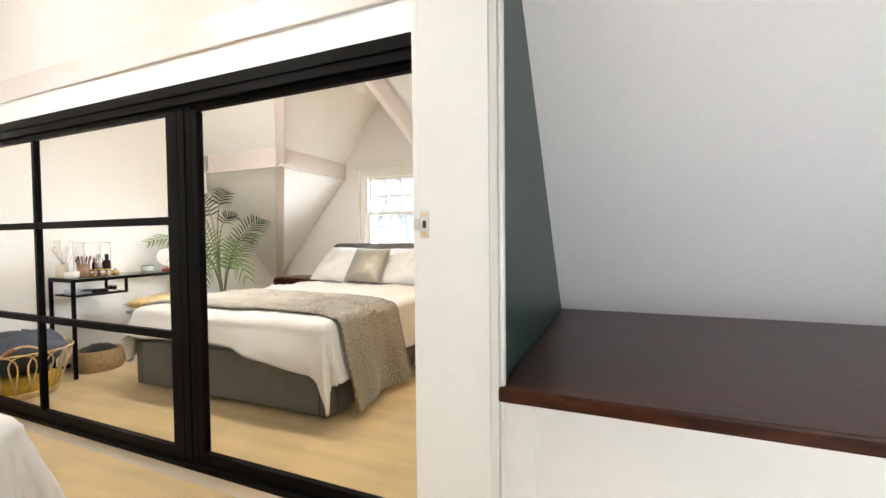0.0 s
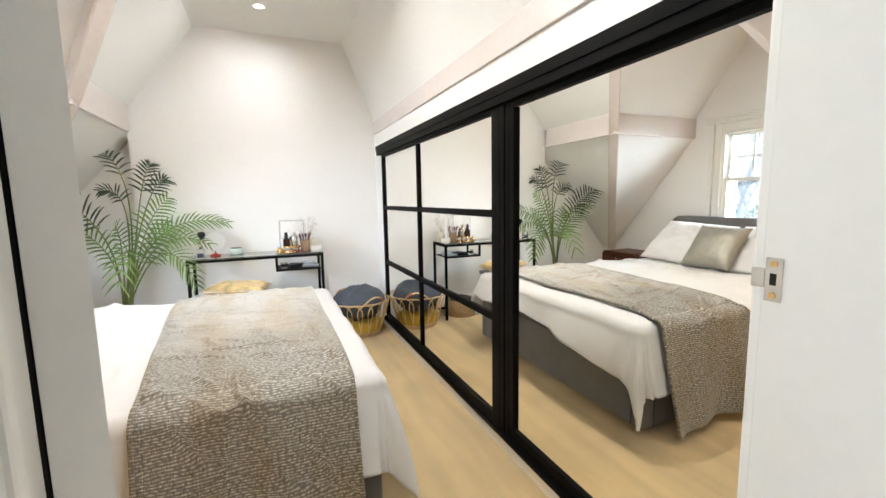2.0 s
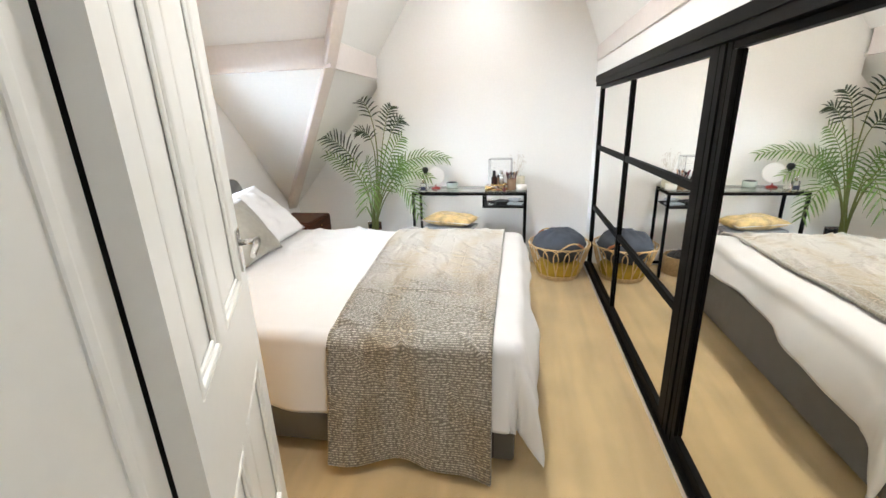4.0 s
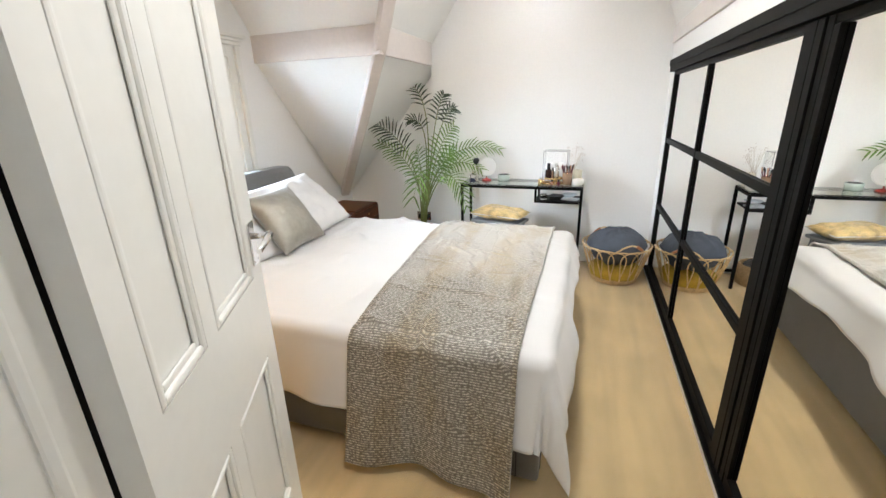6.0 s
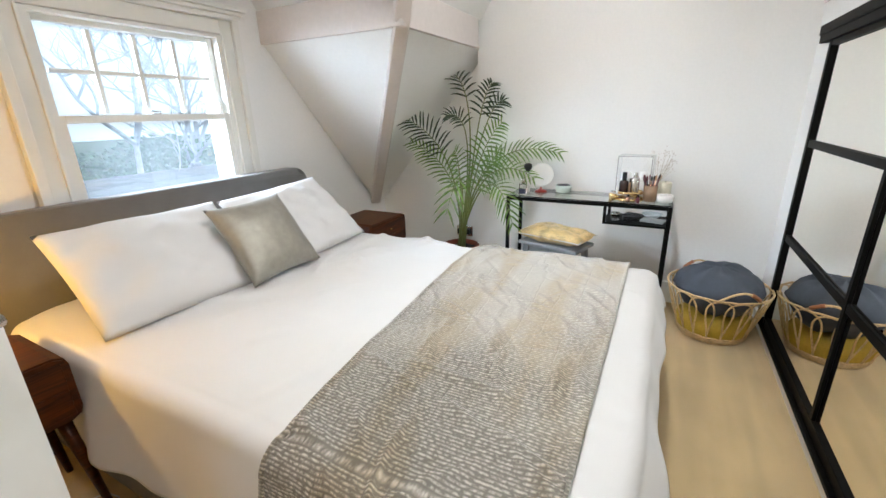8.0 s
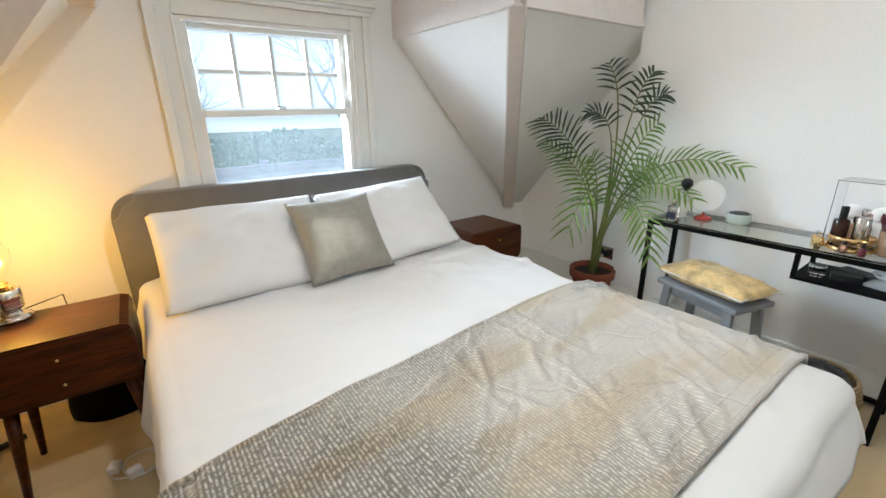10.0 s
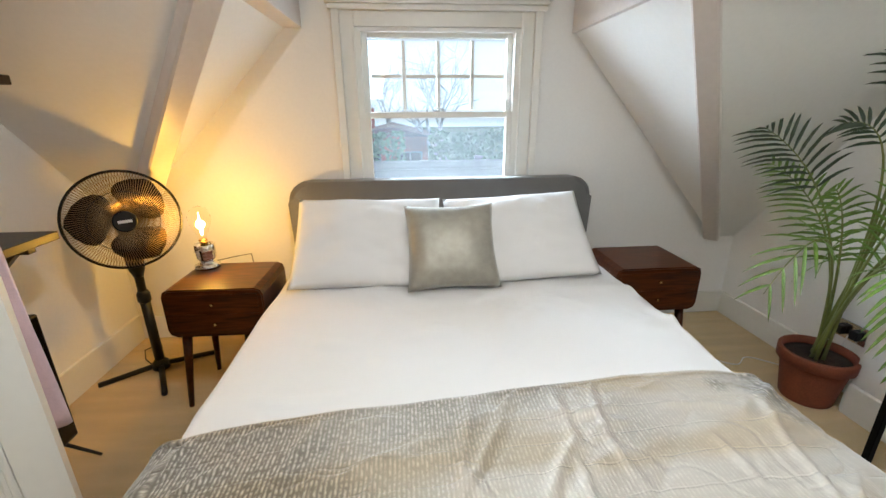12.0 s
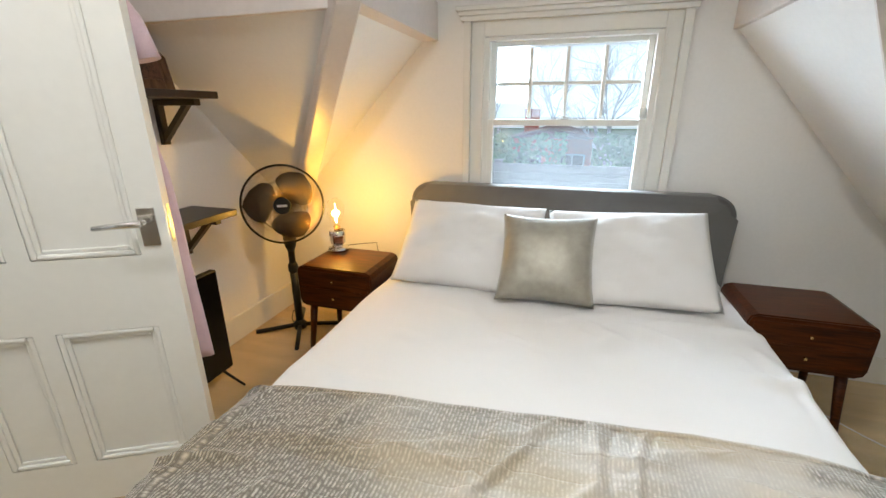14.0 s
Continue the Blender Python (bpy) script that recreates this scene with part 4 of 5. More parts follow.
for k in range(3):
    bm = bmesh.new()
    rows = []
    for i in range(11):
        f = i / 10
        rr = 0.030 + 0.172 * f
        half = 0.06 + 0.75 * math.sin(math.pi * min(1, f * 0.72 + 0.12)) * (1 - f ** 7)
        half = half * 1.15
        row = []
        for j in range(9):
            g = -1 + 2 * j / 8
            a = k * math.tau / 3 + 0.70 + g * half + 0.25 * f
            row.append((rr * math.cos(a), rr * math.sin(a), 0.012 + 0.022 * g))
        rows.append(row)
    grid(bm, rows)
    b = part("blade", placed(bm, hm), SMOKE, fan)
    so = b.modifiers.new("thickness", "SOLIDIFY")
    so.thickness = 0.002
bm = bmesh.new()
lathe(bm, [(0.036, -0.03), (0.038, 0.02), (0.030, 0.035), (0.01, 0.04)])
part("spinner", placed(bm, hm), PLASTIC, fan)
bm = bmesh.new()
tube(bm, [(0.05, -0.02, 0.01), (0.14, -0.10, 0.006), (0.20, -0.20, 0.006), (0.16, -0.27, 0.006), (0.22, -0.30, 0.006)], 0.003, 6)
part("cord", bm, PLASTIC, fan)

# ---- east wall: shelves, picture, television on the floor ----


def wall_shelf(z, y0, y1, label):
    t = thing("wall_shelf", pose(EAST, 0, z), label, "shelf", "wall shelves")
    part("board", boxes((-0.29, -0.002, y0, y1, -0.032, 0.0), bevel=0.003), DARKWOOD, t)
    for y in (y0 + 0.07, y1 - 0.12):
        b = part("bracket", boxes((-0.030, -0.002, y, y + 0.035, -0.24, -0.033), (-0.25, -0.031, y, y + 0.035, -0.062, -0.033), bevel=0.003), DARKWOOD, t)
        bm = bmesh.new()
        prism(bm, [(-0.030, y + 0.004, -0.225), (-0.030, y + 0.004, -0.190), (-0.165, y + 0.004, -0.062), (-0.200, y + 0.004, -0.062)], (0, 0.027, 0))
        part("brace", bm, DARKWOOD, b)
    return t


wall_shelf(1.445, -2.19, -1.45, "dark wood wall shelf on timber brackets, a framed picture on it")
wall_shelf(0.885, -2.19, -1.45, "dark wood wall shelf on timber brackets, empty")
pic = thing("picture_frame", pose(EAST - 0.10, -1.96, 1.448, 0, 11, 0), "brown wooden picture frame leaning on the upper shelf", "picture")
part("frame", boxes((-0.012, 0.012, -0.17, -0.125, 0, 0.36), (-0.012, 0.012, 0.125, 0.17, 0, 0.36), (-0.012, 0.012, -0.125, 0.125, 0, 0.045), (-0.012, 0.012, -0.125, 0.125, 0.315, 0.36), bevel=0.004), FRAMEWOOD, pic)
part("picture", boxes((-0.004, 0.008, -0.125, 0.125, 0.045, 0.315)), mat("dark_oil_paint", (0.10, 0.045, 0.025), 0.5, tint=0.7, scale=14), pic, "dark reddish-brown oil painting")
bm = bmesh.new()
lathe(bm, [(0.01, -0.01), (0.045, 0.0), (0.06, 0.001)], sides=18)
part("pale_shape", placed(bm, pose(-0.0055, 0.0, 0.20, 0, -90)), mat("pale_oil_paint", (0.32, 0.17, 0.11), 0.5, tint=0.3, scale=20), pic)
tv = thing("television", pose(3.32, -1.62, 0), "flat black television standing on the carpet against the wall", "television")
part("housing", boxes((0.004, 0.040, -0.39, 0.39, 0.075, 0.62), bevel=0.006), PLASTIC, tv)
part("screen", boxes((0.000, 0.004, -0.38, 0.38, 0.090, 0.612)), mat("black_screen", (0.004, 0.004, 0.005), 0.22, tint=0, bump=0), tv, "glossy black screen, switched off")
for y in (-0.33, 0.33):
    bm = bmesh.new()
    rod(bm, (0.02, y, 0.078), (-0.10, y - 0.01, 0.006), 0.008, 0.006)
    rod(bm, (0.02, y, 0.078), (0.12, y + 0.01, 0.006), 0.008, 0.006)
    part("foot", bm, PLASTIC, tv)

# ---- desk ----
desk = thing("glass_desk", pose(0, 0, 0), "slim black metal desk with a clear glass top", "desk")
DX0, DX1, DY0, DY1, DZ = 0.045, 0.36, -1.556, -0.554, 0.74
s = 0.022
for x in (DX0, DX1 - s):
    for y in (DY0, DY1 - s):
        part("leg", boxes((x, x + s, y, y + s, 0, DZ - 0.008 - s), bevel=0.002), BLACK, desk)
part("frame", boxes((DX0, DX1, DY0, DY0 + s, DZ - 0.008 - s, DZ - 0.008), (DX0, DX1, DY1 - s, DY1, DZ - 0.008 - s, DZ - 0.008), (DX1 - s, DX1, DY0 + s, DY1 - s, DZ - 0.008 - s, DZ - 0.008), (DX0, DX0 + s, DY0 + s, DY1 - s, DZ - 0.008 - s, DZ - 0.008), bevel=0.002), BLACK, desk)
gt = part("top", boxes((DX0 + 0.002, DX1 - 0.002, DY0 + 0.002, DY1 - 0.002, DZ - 0.0075, DZ), bevel=0.002), glass("desk_glass", (0.90, 0.96, 0.93)), desk, "clear tempered glass top")
gt.visible_shadow = False
part("lower_shelf", boxes((DX0 + 0.03, DX1 - 0.002, -0.93, DY1 - s - 0.002, 0.600, 0.612), bevel=0.002), BLACK, desk)
part("hanger", boxes((DX1 - 0.018, DX1 - 0.002, -0.93, -0.912, 0.612, DZ - 0.031), bevel=0.001), BLACK, desk)
part("hanger", boxes((DX0 + 0.03, DX0 + 0.046, -0.93, -0.912, 0.612, DZ - 0.031), bevel=0.001), BLACK, desk)
part("stretcher", boxes((DX0, DX0 + s, DY0 + s, DY1 - s, 0.03, 0.03 + s), bevel=0.002), BLACK, desk)

# stool
stool = thing("stool", pose(0.285, -1.225, 0, 0, 0, 74), "low grey-painted wooden stool with angled legs", "stool")
part("seat", boxes((-0.215, 0.215, -0.13, 0.13, 0.405, 0.430), bevel=0.006), GREYPAINT, stool)
for sx in (-1, 1):
    part("apron", boxes((-0.17, 0.17, sx * 0.085 - 0.008, sx * 0.085 + 0.008, 0.355, 0.405)), GREYPAINT, stool)
    for sy in (-1, 1):
        bm = bmesh.new()
        prism(bm, [(sx * 0.145, sy * 0.098 - 0.011, 0.405), (sx * 0.185, sy * 0.098 - 0.011, 0.405), (sx * 0.212, sy * 0.120 - 0.011, 0.0), (sx * 0.172, sy * 0.120 - 0.011, 0.0)], (0, 0.022, 0))
        part("leg", bm, GREYPAINT, stool)
YEL = mat("yellow_brocade", (0.58, 0.41, 0.17), 0.6, tint=0.6, scale=16, fine=300, bump=0.3, sheen=0.3)
cushion_thing("seat_cushion", pose(0.285, -1.225, 0.482, 0, 0, 74), 0.46, 0.27, 0.115, YEL, "mustard and cream patterned oblong cushion on the stool", "cushion", "", 3.0, 0.018, piping=COTTON)

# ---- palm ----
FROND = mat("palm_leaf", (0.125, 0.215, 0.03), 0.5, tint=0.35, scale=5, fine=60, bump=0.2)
# Same leaf darkened: the upper fronds' silhouette is painted into this copy.
FROND_SHADED = mat("palm_leaf_silhouette", (0.022, 0.040, 0.016), 0.55, tint=0.3, scale=5, fine=60, bump=0.2)
STEM = mat("palm_stem", (0.15, 0.17, 0.04), 0.5, tint=0.25, scale=10)
palm = thing("potted_palm", pose(0, 0, 0), "tall areca palm with arching feathery fronds in a terracotta pot", "plant")
PC = Vector((0.075, -2.035, 0))
bm = bmesh.new()
lathe(bm, [(0.100, 0.0), (0.105, 0.01), (0.130, 0.185), (0.130, 0.19), (0.148, 0.195), (0.150, 0.245), (0.146, 0.250), (0.134, 0.250), (0.130, 0.215)], PC, 36, cap1=False)
part("pot", bm, TERRA, palm, "terracotta pot with a rolled rim")
bm = bmesh.new()
lathe(bm, [(0.131, 0.214), (0.08, 0.220), (0.02, 0.223)], PC, 24)
part("soil", bm, SOIL, palm)
SB = PC + Vector((0.01, 0, 0.215))
rp = random.Random(11)


def frond(mid, tip, size, dark, start=0.35):
    """An arching stem with two rows of folded leaflets towards its end."""
    mid, tip = Vector(mid), Vector(tip)
    b = SB + Vector((rp.uniform(-0.035, 0.035), rp.uniform(-0.035, 0.035), 0))
    k = 0.58
    ctrl = (mid - b * (1 - k) ** 2 - tip * k * k) / (2 * k * (1 - k))
    pt = lambda t: b * (1 - t) ** 2 + ctrl * 2 * t * (1 - t) + tip * t * t
    pts = [pt(i / 18) for i in range(19)]
    bm = bmesh.new()
    tube(bm, pts, [0.0085 * (1 - 0.85 * i / 18) for i in range(19)], 6)
    st = part("stem", bm, STEM, palm)
    bm = bmesh.new()
    n = max(9, int((tip - pt(start)).length / (0.029 if dark else 0.030)))
    for i in range(n):
        t = start + (1 - start) * (i + 0.5) / n
        p, a = pt(t), (pt(min(1, t + 0.02)) - pt(t - 0.02)).normalized()
        side = a.cross(Vector((0.6, 0.4, 0.8))).normalized()
        up = side.cross(a).normalized()
        f = (t - start) / (1 - start)
        L = size * (0.45 + 0.55 * math.sin(math.pi * min(1, 0.25 + f * 0.75))) * rp.uniform(0.85, 1.1)
        for s in (-1, 1):
            d = (a * (0.50 + 0.45 * f) + side * s * rp.uniform(0.75, 0.95) + up * rp.uniform(0.2, 0.5)).normalized()
            w = up.cross(d).normalized() * 0.0070
            row = []
            for j, (g, ww) in enumerate(((0, 0.4), (0.25, 1), (0.6, 0.85), (0.85, 0.5), (1, 0.05))):
                c = p + d * L * g + Vector((0, 0, -1)) * L * 0.34 * g * g
                row.append((bm.verts.new(c - w * ww), bm.verts.new(c - up * 0.002 * ww), bm.verts.new(c + w * ww)))
            for r0, r1 in zip(row, row[1:]):
                bm.faces.new((r0[0], r0[1], r1[1], r1[0]))
                bm.faces.new((r0[1], r0[2], r1[2], r1[1]))
    part("frond", bm, FROND_SHADED if dark else FROND, st)


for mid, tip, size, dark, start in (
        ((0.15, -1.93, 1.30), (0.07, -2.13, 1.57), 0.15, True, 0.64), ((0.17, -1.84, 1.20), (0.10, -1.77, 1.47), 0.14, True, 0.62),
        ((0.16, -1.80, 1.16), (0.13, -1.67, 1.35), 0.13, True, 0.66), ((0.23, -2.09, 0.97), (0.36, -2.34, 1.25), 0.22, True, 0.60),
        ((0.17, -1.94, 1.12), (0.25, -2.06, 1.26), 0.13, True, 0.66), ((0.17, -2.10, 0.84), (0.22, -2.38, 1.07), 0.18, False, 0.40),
        ((0.17, -1.83, 0.94), (0.18, -1.66, 1.21), 0.19, False, 0.48), ((0.37, -1.90, 0.84), (0.52, -1.94, 0.60), 0.21, False, 0.34),
        ((0.12, -1.70, 0.95), (0.08, -1.27, 0.995), 0.17, False, 0.42), ((0.20, -1.72, 0.86), (0.24, -1.40, 0.84), 0.17, False, 0.38),
        ((0.33, -1.68, 0.80), (0.43, -1.48, 0.54), 0.16, False, 0.50), ((0.13, -1.84, 0.82), (0.13, -1.68, 1.00), 0.18, False, 0.42),
        ((0.20, -1.98, 0.82), (0.29, -1.98, 1.02), 0.17, False, 0.42)):
    frond(mid, tip, size, dark, start)

# ---- baskets ----
basket = thing("rattan_basket", pose(0.355, -0.268, 0) @ Matrix.Diagonal((1.10, 1.10, 1.05, 1)), "round openwork rattan basket holding a charcoal cushion and a mustard cloth", "basket")


def basket_r(z):
    return 0.145 + 0.090 * (z / 0.29) ** 0.8


bm = bmesh.new()
for k in range(17):
    a0 = math.tau * k / 17
    pts = []
    for i in range(17):
        f = i / 16
        z = 0.02 + 0.265 * math.sin(math.pi * f) ** 0.7
        a = a0 + 0.46 * math.cos(math.pi * f) * (0.35 + 0.65 * math.sin(math.pi * f)) * 1.0
        r = basket_r(z)
        pts.append((r * math.cos(a), r * math.sin(a), z))
    bm = bmesh.new()
    tube(bm, pts, 0.0042, 6)
    part("loop", bm, RATTAN, basket)
for name, z, n in (("rim", 0.288, 1), ("base_ring", 0.012, 3)):
    bm = bmesh.new()
    for j in range(n):
        zz = z + j * 0.012
        tube(bm, [(basket_r(zz) * math.cos(k * math.tau / 48), basket_r(zz) * math.sin(k * math.tau / 48), zz + 0.002 * math.sin(k * 2.1 + j)) for k in range(48)], 0.007 if n > 1 else 0.0055, 7, True)
    part(name, bm, RATTAN, basket)
bm = bmesh.new()
lathe(bm, [(0.15, 0.004), (0.15, 0.012), (0.01, 0.012)], sides=32)
part("bottom", bm, RATTAN, basket)
LEATHER = mat("tan_leather", (0.36, 0.13, 0.05), 0.5, tint=0.15)
for a in (0.35, 3.5):
    bm = bmesh.new()
    pts = [(0.235 * math.cos(a + g), 0.235 * math.sin(a + g), 0.288 + 0.055 * math.sin(math.pi * (g + 0.42) / 0.84)) for g in np.linspace(-0.42, 0.42, 13)]
    tube(bm, pts, 0.006, 8)
    h = part("handle", bm, RATTAN, basket)
    bm = bmesh.new()
    tube(bm, [Vector(p) for p in pts[8:12]], 0.010, 8)
    part("wrap", bm, LEATHER, h)
bm = bmesh.new()
rows = []
for i in range(15):
    t = -math.pi / 2 + math.pi * i / 14
    row = []
    for k in range(36):
        a = math.tau * k / 36
        rr = math.cos(t) * (0.205 if t > -0.2 else 0.185) * (1 + 0.06 * noise.noise((math.cos(a) * 2, math.sin(a) * 2, t * 2)))
        z = 0.265 + (0.115 if t > 0 else 0.15) * math.sin(t) + 0.035 * noise.noise((math.cos(a) * 2.2, math.sin(a) * 2.2, t * 2 + 5))
        z = min(z, 0.425 + 0.1 * noise.noise((rr * math.cos(a) * 9, rr * math.sin(a) * 9, 2.0)))
        row.append((rr * math.cos(a), rr * math.sin(a), z))
    rows.append(row)
grid(bm, rows, True)
bc = thing("floor_cushion", pose(0.355, -0.268, 0.005) @ Matrix.Diagonal((1.10, 1.10, 1.08, 1)), "charcoal grey cotton cushion stuffed into the rattan basket", "cushion")
part("case", bm, NAVY, bc)
bm = bmesh.new()
lathe(bm, [(0.12, 0.018), (0.160, 0.03), (0.172, 0.07), (0.168, 0.11), (0.10, 0.125), (0.01, 0.125)], sides=36)
for v in bm.verts:
    v.co += Vector((noise.noise(v.co * 9) * 0.008, noise.noise(v.co * 9 + Vector((5, 0, 0))) * 0.008, 0))
mc = thing("folded_cloth", pose(0.355, -0.268, 0) @ Matrix.Diagonal((1.10, 1.10, 1.05, 1)), "mustard yellow cloth at the bottom of the rattan basket", "cloth")
part("cloth", bm, MUSTARD, mc)

b2 = thing("seagrass_basket", pose(0.20, -0.79, 0), "low woven seagrass basket under the desk holding a black furry item", "basket")
bm = bmesh.new()
for j in range(11):
    z = 0.008 + j * 0.0145
    r = 0.125 + 0.03 * math.sin(math.pi * (j + 2) / 14)
    pts = []
    for k in range(64):
        a = math.tau * k / 64
        rr = r + 0.003 * math.sin(k * math.pi + j * math.pi) + 0.002 * math.sin(k * 1.7)
        pts.append((rr * math.cos(a), rr * math.sin(a) * 1.05, z))
    tube(bm, pts, 0.0085, 6, True)
part("weave", bm, SEAGRASS, b2)
FUR = mat("black_fur", (0.010, 0.009, 0.009), 0.95, tint=0.4, scale=30, fine=200, bump=1.0, depth=0.01, sheen=0.2)
bm = bmesh.new()
rows = []
for i in range(10):
    t = math.pi / 2 * i / 9
    rows.append([(0.13 * math.cos(t) * math.cos(a) + 0.01 * noise.noise((a, t * 4, 0)), 0.13 * math.cos(t) * math.sin(a), 0.12 + 0.075 * math.sin(t) + 0.02 * noise.noise((math.cos(a) * 4, math.sin(a) * 4, t * 5))) for a in [math.tau * k / 30 for k in range(30)]])
grid(bm, rows, True)
fl = thing("fur_bundle", pose(0.20, -0.79, 0), "black furry bundle lying in the seagrass basket", "fur throw")
part("fur", bm, FUR, fl)

# ---- on the desk ----
ACRYL = glass("clear_acrylic", (0.97, 0.97, 0.97), 0.02, 1.3)
org = thing("makeup_case", pose(0.185, -0.785, 0.7405, 0, 0, -6), "clear acrylic hooded makeup case on the glass desk", "makeup case")
w, d, h, t = 0.195, 0.15, 0.262, 0.003
part("shell", boxes((-d / 2, -d / 2 + t, -w / 2, w / 2, 0.008, h), (-d / 2 + t, d / 2 - 0.03, -w / 2, -w / 2 + t, 0.008, h), (-d / 2 + t, d / 2 - 0.03, w / 2 - t, w / 2, 0.008, h), (-d / 2 + t, d / 2 - 0.03, -w / 2 + t, w / 2 - t, h - t, h)), ACRYL, org).visible_shadow = False
edge = boxes((-d / 2, -d / 2 + 0.004, -w / 2, w / 2, h, h + 0.002), (-d / 2, -d / 2 + 0.004, -w / 2 - 0.002, -w / 2, 0.008, h), (-d / 2, -d / 2 + 0.004, w / 2, w / 2 + 0.002, 0.008, h), (d / 2 - 0.034, d / 2 - 0.03, -w / 2, w / 2, h, h + 0.002))
part("edge", edge, mat("acrylic_edge", (0.62, 0.62, 0.6), 0.2, tint=0.05), org)
part("base", boxes((-d / 2, d / 2 - 0.02, -w / 2, w / 2, 0, 0.008), bevel=0.002), ACRYL, org).visible_shadow = False
tray = thing("brass_tray", pose(0.245, -0.795, 0.7405), "round two-tier polished brass tray for cosmetics", "tray")
for nm, z, r in (("lower_tier", 0.0, 0.075), ("upper_tier", 0.040, 0.070)):
    bm = bmesh.new()
    lathe(bm, [(r, z), (r + 0.002, z + 0.002), (r + 0.002, z + 0.014), (r, z + 0.016), (r - 0.003, z + 0.004), (0.003, z + 0.004)], sides=36)
    part(nm, bm, GOLD, tray)
for a in (0.5, 2.6, 4.7):
    bm = bmesh.new()
    rod(bm, (0.068 * math.cos(a), 0.068 * math.sin(a), 0.004), (0.068 * math.cos(a), 0.068 * math.sin(a), 0.042), 0.003, sides=8)
    part("post", bm, GOLD, tray)
DARKG = mat("dark_bottle_glass", (0.03, 0.012, 0.01), 0.12, tint=0.1, bump=0)
WHITEP = mat("white_plastic", (0.75, 0.74, 0.72), 0.35, tint=0.03)
ROSE = mat("rose_gold", (0.65, 0.36, 0.26), 0.22, 1.0, tint=0.05, bump=0)
WINE = mat("wine_red_lacquer", (0.10, 0.012, 0.02), 0.3, tint=0.1)
TAN = mat("beige_liquid", (0.50, 0.30, 0.19), 0.25, tint=0.05, bump=0)


def bottle(x, y, z, r, h, body, cap, label, neck=0.35, kind="cosmetics_bottle", cat="bottle"):
    o = thing(kind, pose(x, y, z), label, cat, "cosmetics on the desk")
    bm = bmesh.new()
    hb = h * (1 - neck)
    lathe(bm, [(r * 0.92, 0), (r, 0.003), (r, hb - 0.006), (r * 0.85, hb), (r * 0.45, hb + 0.003), (r * 0.45, hb + 0.006)], sides=20)
    part("body", bm, body, o)
    bm = bmesh.new()
    lathe(bm, [(r * 0.5, hb + 0.0062), (r * 0.52, hb + 0.008), (r * 0.50, h - 0.002), (r * 0.4, h)], sides=16)
    part("cap", bm, cap, o)
    return o


Z1T, Z2T = 0.7448, 0.7855
for x, y, z, r, h, b, c, lab, nk in (
        (0.262, -0.835, Z2T, 0.026, 0.125, DARKG, PLASTIC, "dark brown cosmetics bottle with a black dropper cap", 0.42), (0.235, -0.800, Z2T, 0.016, 0.085, TAN, PLASTIC, "beige foundation bottle with a black cap", 0.35),
        (0.278, -0.772, Z2T, 0.024, 0.128, CHROME, CHROME, "mirror-bright silver cosmetics bottle", 0.25), (0.225, -0.765, Z2T, 0.014, 0.100, DARKG, ROSE, "slim dark cosmetics bottle with a rose-gold cap", 0.45),
        (0.215, -0.835, Z2T, 0.015, 0.075, AMBER, GOLD, "small amber bottle with a brass cap", 0.4), (0.285, -0.885, 0.7405, 0.020, 0.055, GOLD, GLASS, "small brass and glass perfume bottle", 0.35),
        (0.235, -0.900, 0.7405, 0.018, 0.050, GOLD, GLASS, "small brass and glass perfume bottle", 0.35), (0.320, -0.800, 0.7405, 0.013, 0.045, ROSE, PLASTIC, "small rose-gold nail varnish bottle", 0.4),
        (0.325, -0.745, 0.7405, 0.012, 0.050, WINE, PLASTIC, "small wine-red nail varnish bottle", 0.45)):
    bottle(x, y, z, r, h, b, c, lab, nk)
for x, y in ((0.148, -0.832), (0.145, -0.742)):
    o = thing("cream_jar", pose(x, y, 0.749), "tall white cream jar with a domed lid inside the makeup case", "jar", "cosmetics on the desk")
    bm = bmesh.new()
    lathe(bm, [(0.031, 0), (0.034, 0.003), (0.034, 0.098)], sides=28)
    part("body", bm, WHITEP, o)
    bm = bmesh.new()
    lathe(bm, [(0.036, 0.0985), (0.037, 0.112), (0.034, 0.130), (0.026, 0.144), (0.012, 0.152), (0.002, 0.154)], sides=28)
    part("lid", bm, WHITEP, o)
cup = thing("brush_pot", pose(0.245, -0.685, 0.7405), "smoky amber glass pot full of makeup brushes", "brush pot")
bm = bmesh.new()
lathe(bm, [(0.032, 0), (0.036, 0.004), (0.040, 0.095), (0.037, 0.095), (0.033, 0.006), (0.002, 0.006)], sides=28)
part("pot", bm, mat("smoky_ceramic", (0.28, 0.18, 0.11), 0.25, tint=0.2, scale=20), cup)
rb = random.Random(5)
for k in range(11):
    a = math.tau * k / 11
    o = thing("makeup_brush", pose(0.245, -0.685, 0.748), "thin makeup brush with a dark handle standing in the pot", "brush", "makeup brushes")
    p = Vector((0.012 * math.cos(a), 0.012 * math.sin(a), 0))
    q = Vector((0.040 * math.cos(a), 0.040 * math.sin(a), 0.100 + rb.uniform(0, 0.03)))
    bm = bmesh.new()
    rod(bm, p, q, 0.0025, 0.0035, 8)
    part("handle", bm, rb.choice((WINE, PLASTIC, ROSE)), o)
    bm = bmesh.new()
    dv = (q - p).normalized()
    tube(bm, [q, q + dv * 0.012, q + dv * 0.026, q + dv * 0.032], [0.003, 0.006, 0.005, 0.001], 8)
    part("bristles", bm, rb.choice((WINE, PLASTIC, TAN)), o)
